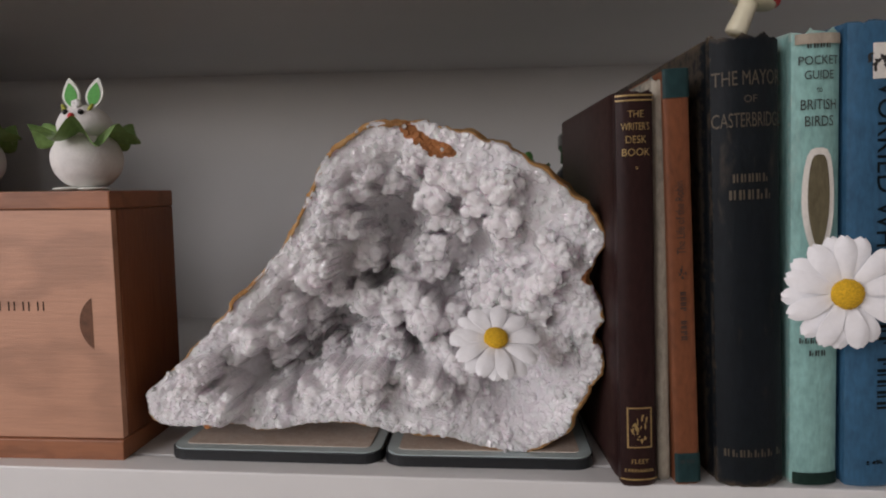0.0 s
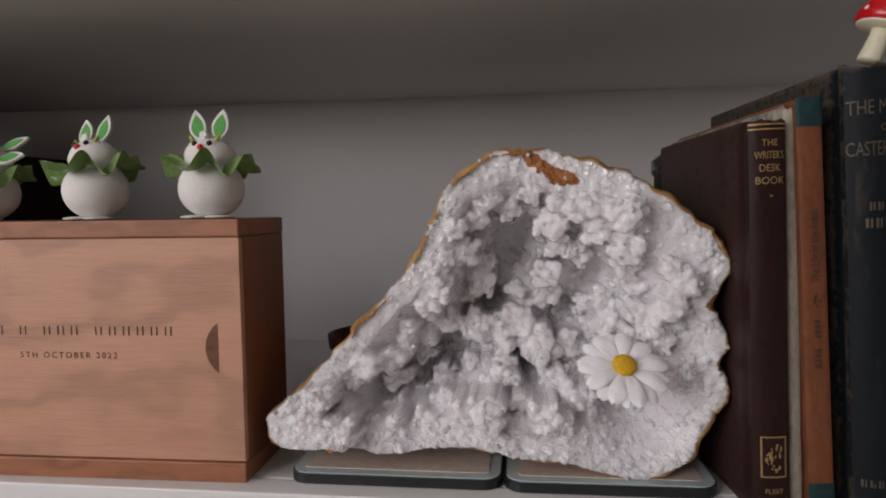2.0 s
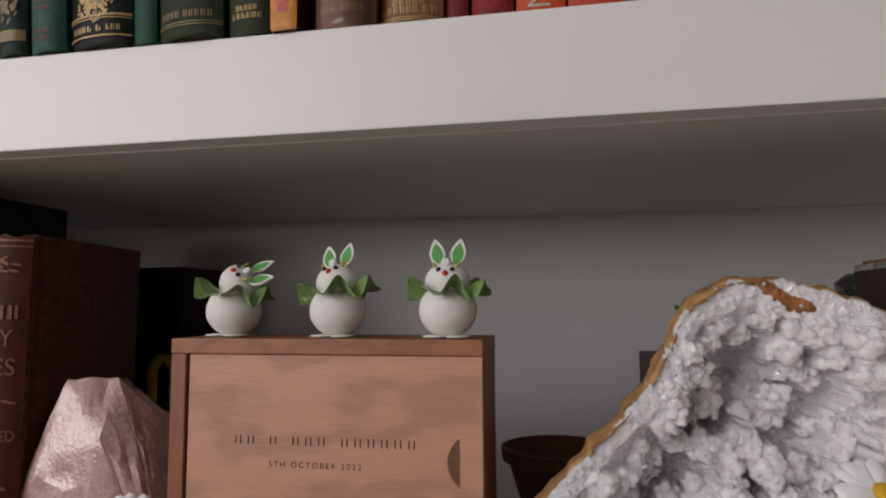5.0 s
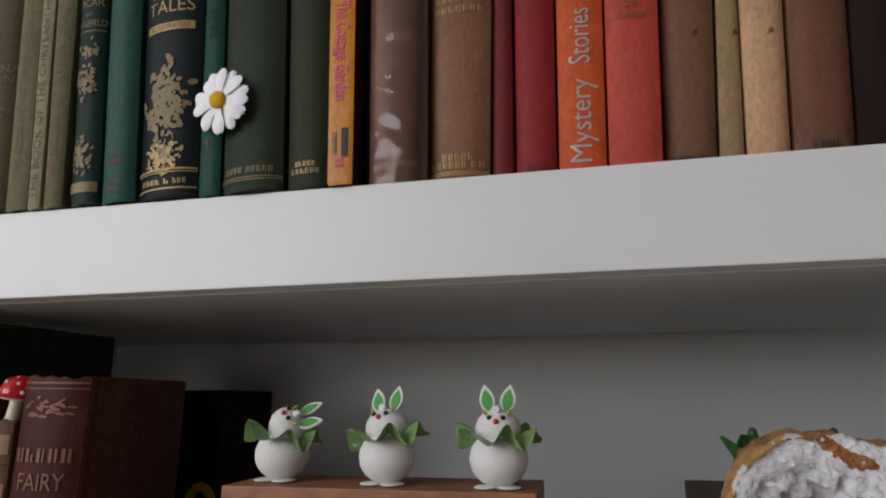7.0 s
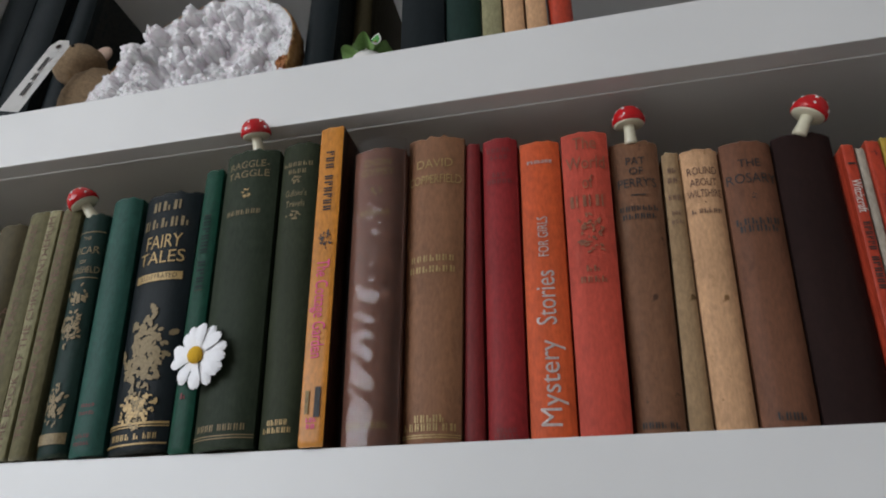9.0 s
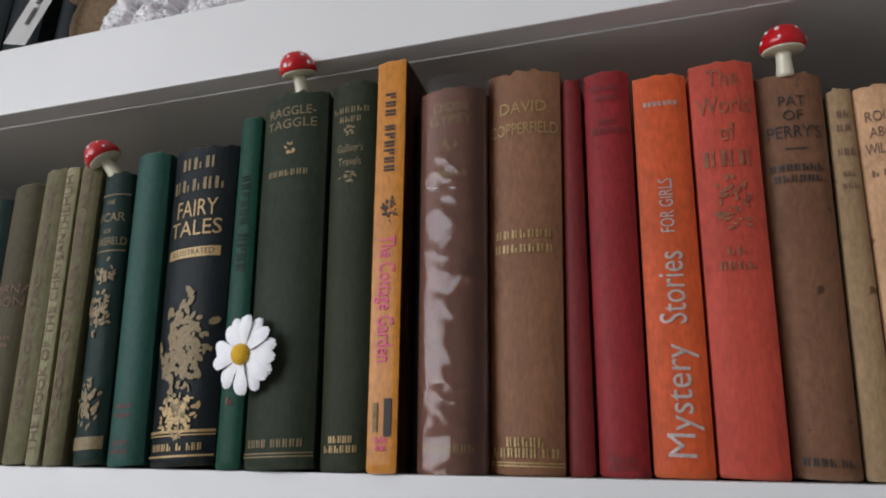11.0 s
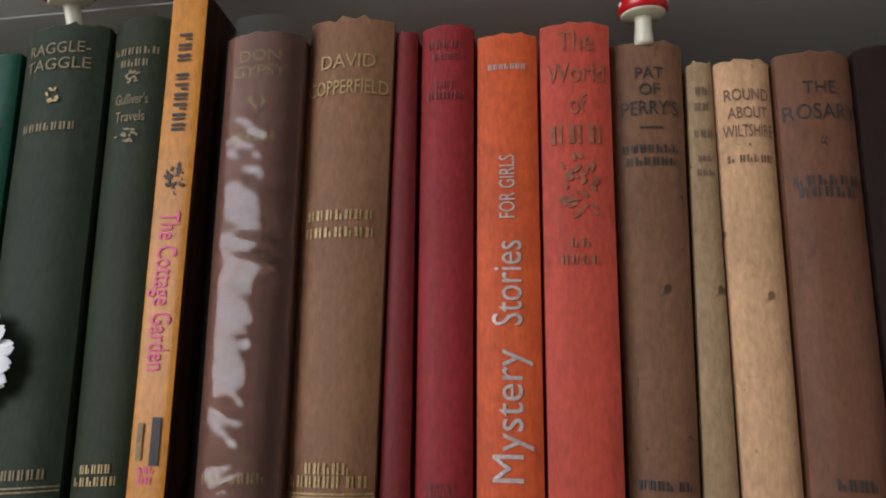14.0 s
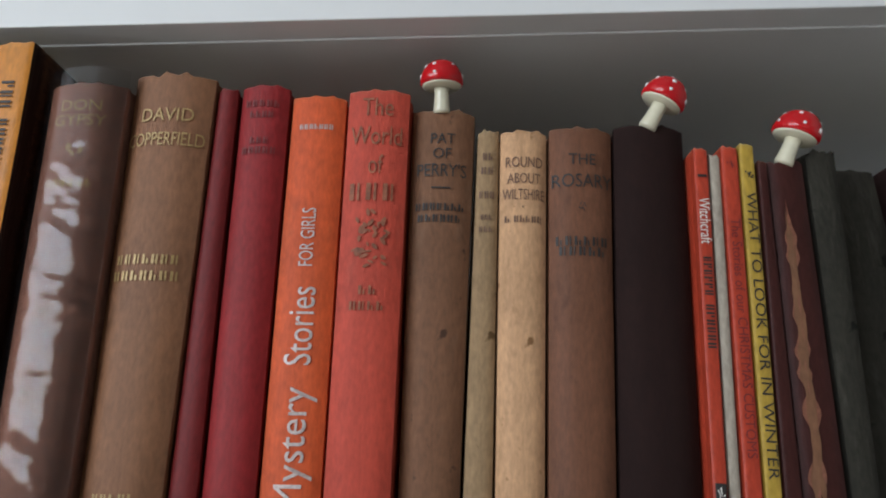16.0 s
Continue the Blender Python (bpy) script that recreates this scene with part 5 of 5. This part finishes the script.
def toadstool(x, y, z, lean, nod, label, seed):
    ob = thing("toy_toadstool", pose(x, y, z, nod, lean, 0) @ Matrix.Diagonal((1, 1, 1.08, 1)), label, "toy toadstool", "toy toadstools on books")
    for nm, me in (("stem", STEM_M), ("cap_underside", RIM_M), ("cap", CAP_M)):
        p = new(nm, me)
        p.parent = ob
        if nm == "cap":
            cap = p
    rnd = random.Random(seed)
    for ringz, ringr, count, tip in ((0.0217, 0.0036, 3, 22), (0.0190, 0.0077, 6, 48), (0.0148, 0.0098, 5, 80)):
        for k in range(count):
            a = 2 * math.pi * (k + rnd.uniform(-0.25, 0.25)) / count + ringz * 900
            d = new("spot", DOT_M)
            d.parent = cap
            d.matrix_basis = Matrix.Rotation(a, 4, "Z") @ Matrix.Translation((ringr * 0.97, 0, ringz)) @ Matrix.Rotation(radians(tip), 4, "Y") @ Matrix.Scale(rnd.uniform(0.65, 1.15), 4)
    return ob


TL = "red lacquered toy toadstool with white dots on a book"
toadstool(-0.4010, 0.0020, 1.6090, -34, 20, TL, 1)
toadstool(-0.2875, 0.0005, 1.6412, -6, 22, TL, 2)
toadstool(-0.0570, 0.0200, 1.6265, 1, 11, TL, 3)
toadstool(0.0300, 0.0130, 1.6135, 32, 11, TL, 4)
toadstool(0.0845, 0.0130, 1.5955, 26, 11, TL, 5)
toadstool(0.0925, 0.0060, 1.3640, 22, 0, TL, 6)
toadstool(-0.4190, 0.0060, 1.3410, 8, 0, TL, 7)

# ---- half-hidden things at the back of the lower shelf ----
TERRA = plain("terracotta", (0.15, 0.065, 0.042), 0.85, 0, 120, 0.2, 0.2)
pot = lathe([(0.024, 0.0), (0.026, 0.002), (0.033, 0.038), (0.037, 0.040), (0.038, 0.052), (0.035, 0.053), (0.033, 0.040), (0.023, 0.006), (0.0, 0.005)], 36)
ob = tagged(new("plant_pot", mesh_of("plant_pot", pot, TERRA, True)), "small empty terracotta pot behind the geode", "pot")
ob.matrix_world = pose(-0.114, 0.160, LOW) @ Matrix.Diagonal((1, 1, 0.66, 1))
ob.data.set_sharp_from_angle(angle=radians(35))
JAR = plain("black_glass", (0.008, 0.009, 0.010), 0.08, 0, 50, 0.1, 0)
LIDM = plain("dark_chrome", (0.20, 0.20, 0.20), 0.15, 0.9, 100, 0.1, 0)
jar = thing("glass_jar", pose(0.060, 0.127, LOW) @ Matrix.Diagonal((1, 1, 0.965, 1)), "dark glass jar with a polished lid", "jar")
p = part("jar_body", lathe([(0.020, 0), (0.022, 0.003), (0.022, 0.110), (0.018, 0.122), (0.015, 0.126)], 32), JAR, jar, "", True)
p = part("lid", lathe([(0.0155, 0.1262), (0.0165, 0.127), (0.0165, 0.133), (0.0180, 0.135), (0.0180, 0.142), (0.012, 0.147), (0.0, 0.148)], 32), LIDM, jar, "polished dark metal lid", True)


def storage_box(x0, x1, y0, y1, z1, mat, label):
    """A card box with a lid that overhangs its sides."""
    ob = thing("storage_box", pose((x0 + x1) / 2, (y0 + y1) / 2, LOW + 0.0002), label, "box")
    hx, hy, h = (x1 - x0) / 2, (y1 - y0) / 2, z1 - LOW
    bm = bmesh.new()
    box(bm, -hx + 0.0012, hx - 0.0012, -hy + 0.0012, hy - 0.0012, 0, h - 0.003, 0.001)
    part("body", bm, mat, ob)
    bm = bmesh.new()
    box(bm, -hx, hx, -hy, hy, h * 0.72, h, 0.0012)
    part("lid", bm, mat, ob)
    return ob


storage_box(-0.054, 0.050, 0.150, 0.255, LOW + 0.090, C_OXBLOOD, "small dark red lidded box behind the geode")
LEAF = plain("glossy_leaf_green", (0.040, 0.150, 0.022), 0.35, 0, 90, 0.3, 0.1)
bm = bmesh.new()
rows = []
for i in range(33):
    a = 2 * math.pi * i / 32
    row = []
    for j in range(6):
        t = j / 5
        r = 1 + 0.12 * math.cos(6 * a)
        row.append(bm.verts.new((0.034 * t * r * math.cos(a), 0.028 * t * r * math.sin(a), 0.024 * t ** 2.2 + 0.003 * math.cos(6 * a) * t)))
    rows.append(row)
for a, b in zip(rows, rows[1:]):
    for j in range(5):
        bm.faces.new((a[j], a[j + 1], b[j + 1], b[j]))
bmesh.ops.remove_doubles(bm, verts=bm.verts[:], dist=0.00005)
bmesh.ops.solidify(bm, geom=bm.faces[:], thickness=0.002)
dish = thing("leaf_dish", pose(0.004, 0.195, LOW + 0.0905) @ Matrix.Diagonal((1, 1, 1.3, 1)), "green leaf-shaped dish with curled tips on a box", "dish")
part("bowl", bm, LEAF, dish, "", True)
for sx in (-0.023, 0.024):
    bm = bmesh.new()
    for k in range(4):
        bmesh.ops.create_uvsphere(bm, u_segments=10, v_segments=6, radius=0.0042 - 0.0004 * k, matrix=Matrix.Translation((sx + 0.0015 * math.sin(k), -0.020, 0.018 + 0.0036 * k)))
    part("curled_tip", bm, LEAF, dish, "", True)
storage_box(-0.520, -0.413, 0.200, 0.285, 1.360, C_PLUM, "charcoal lidded storage box in the shade at the back")
YEL = plain("dull_yellow_plastic", (0.40, 0.27, 0.01), 0.4, 0, 100, 0.2, 0)
bm = bmesh.new()
rows = []
for i in range(17):
    a = math.pi * i / 16
    c = Vector((0.009 * math.cos(a), 0, 0.075 + 0.012 * math.sin(a)))
    rows.append([bm.verts.new(c + 0.0035 * Vector((math.cos(a) * math.cos(g), math.sin(g), math.sin(a) * math.cos(g)))) for g in (0, 0.785, 1.571, 2.356, 3.142, 3.927, 4.712, 5.498)])
legs = [[bm.verts.new((v.co.x, v.co.y, 0.0)) for v in rows[k]] for k in (0, 16)]
rows = [legs[0]] + rows + [legs[1]]
for a, b in zip(rows, rows[1:]):
    for i in range(8):
        bm.faces.new((a[i], a[(i + 1) % 8], b[(i + 1) % 8], b[i]))
ob = tagged(new("yellow_handle", mesh_of("yellow_handle", bm, YEL, True)), "dull yellow looped handle in deep shade", "handle")
ob.matrix_world = pose(-0.405, 0.165, LOW)

# ---- the highest shelf ----
FELT = plain("brown_needle_felt", (0.22, 0.15, 0.085), 1.0, 0, 420, 0.35, 0.9)
bm = bmesh.new()
ball(bm, pose(0, 0, 0.036) @ Matrix.Diagonal((0.9, 0.8, 1.15, 1)), 0.033, 0, 40, 26)
ball(bm, pose(-0.024, -0.006, 0.082) @ Matrix.Diagonal((1.15, 0.95, 0.95, 1)), 0.020, 0, 32, 20)
for v in bm.verts:
    v.co += v.co.normalized() * 0.0022 * noise.noise(v.co * 170)
    v.co.z = max(0.0, v.co.z)
for ex, ez in ((-0.014, 0.103), (-0.034, 0.103)):
    ball(bm, pose(ex, 0.004, ez) @ Matrix.Diagonal((1, 0.35, 1, 1)), 0.009, 1, 16, 10)
for ex in (-0.018, -0.036):
    ball(bm, pose(ex, -0.024, 0.088), 0.0016, 2, 10, 8)
mouse = tagged(new("felt_mouse", mesh_of("felt_mouse", bm, [FELT, plain("pale_pink_felt", (0.45, 0.32, 0.25), 1, 0, 400, 0.15, 0.5), BEAD])), "brown needle-felted mouse holding a paper tag", "toy mouse")
mouse.matrix_world = pose(-0.472, 0.046, TOP)
CARD = plain("white_card", (0.80, 0.79, 0.77), 0.8, 0, 300, 0.04, 0.1)
tag = thing("paper_tag", pose(-0.5020, -0.0010, TOP + 0.002, -6, 14, 0), "white paper tag with dark handwriting, propped on the mouse", "tag")
bm = bmesh.new()
vs = [bm.verts.new((x, 0, z)) for x, z in ((-0.010, 0.0), (0.010, 0.0), (0.010, 0.072), (0.005, 0.079), (-0.005, 0.079), (-0.010, 0.072))]
bm.faces.new(vs)
bmesh.ops.solidify(bm, geom=bm.faces[:], thickness=0.0006)
part("card", bm, CARD, tag)
bm = bmesh.new()
for z0, z1, xo in ((0.016, 0.030, 0.001), (0.033, 0.040, 0.0), (0.043, 0.058, -0.001)):
    flat_quad(bm, xo - 0.0016, xo + 0.0016, z0, z1, -0.0009)
part("ink_bar", bm, BLACK, tag, "dark written bars")
bm = bmesh.new()
ball(bm, pose(0, -0.0006, 0.071) @ Matrix.Diagonal((1, 0.1, 1, 1)), 0.0022, 0, 14, 8)
part("eyelet", bm, C_BROWNB, tag)
TG = "books on the highest shelf"
book("book", "black cloth book on a high shelf", -0.283, -0.258, -0.270, TOP, 1.91, .030, C_NAVY, group=TG)
book("book", "dark olive book on a high shelf", -0.257, -0.241, -0.249, TOP, 1.90, .060, C_OLIVE, group=TG)
book("book", "black cloth book on a high shelf", -0.206, -0.172, -0.189, TOP, 1.91, .030, C_NAVY, group=TG)
book("book", "dark green book on a high shelf", -0.171, -0.145, -0.158, TOP, 1.90, .030, C_DKGREEN, group=TG)
for i in range(3):
    book("book", "slim cream book on a high shelf", -0.143 + i * 0.0155, -0.1285 + i * 0.0155, -0.1355 + i * 0.0155, TOP, 1.88, .020, C_BUFF if i else C_CREAM, bulge=.002, group=TG)
book("book", "slim red book on a high shelf", -0.096, -0.080, -0.088, TOP, 1.89, .020, C_SCARLET, group=TG)
for i in range(2):
    book("book", "black cloth book on a high shelf", -0.598 + i * 0.035, -0.564 + i * 0.035, -0.581 + i * 0.035, TOP, 1.90, .030, C_NAVY, group=TG)
book("book", "black cloth book on a high shelf", -0.527, -0.505, -0.516, TOP, 1.90, .040, C_NAVY, group=TG)
# dark end of the upper row
book("book", "charcoal grey rough cloth book at the row's end", 0.1130, 0.1500, 0.1270, UP, 1.606, .045, C_GREYGREEN, group=UG)
book("book", "black cloth book at the row's end", 0.0985, 0.1120, 0.1090, UP, 1.585, .060, C_NAVY, group=UG)
for i in range(4):
    book("book", "black cloth book at the row's end", 0.156 + i * 0.034, 0.188 + i * 0.034, 0.170 + i * 0.034, UP, 1.61, .02, C_NAVY if i % 2 else C_PLUM, group=UG)
book("book", "dark green cloth book at the end of the row", -0.5540, -0.5190, -0.5460, UP, 1.606, .006, C_DKGREEN, group=UG)
book("book", "dark olive cloth book at the end of the row", -0.5170, -0.4875, -0.5130, UP, 1.600, .006, C_OLIVE, group=UG)
# tall books added out of view to keep light off the shelf's left end
book("book", "added dark old book at the shelf's shadowed, unseen end", -0.5360, -0.5020, -0.5200, LOW, 1.398, .004, C_PLUM, group=LG)
book("book", "added dark old book at the shelf's shadowed, unseen end", -0.5000, -0.4660, -0.4840, LOW, 1.398, .006, C_NAVY, group=LG)
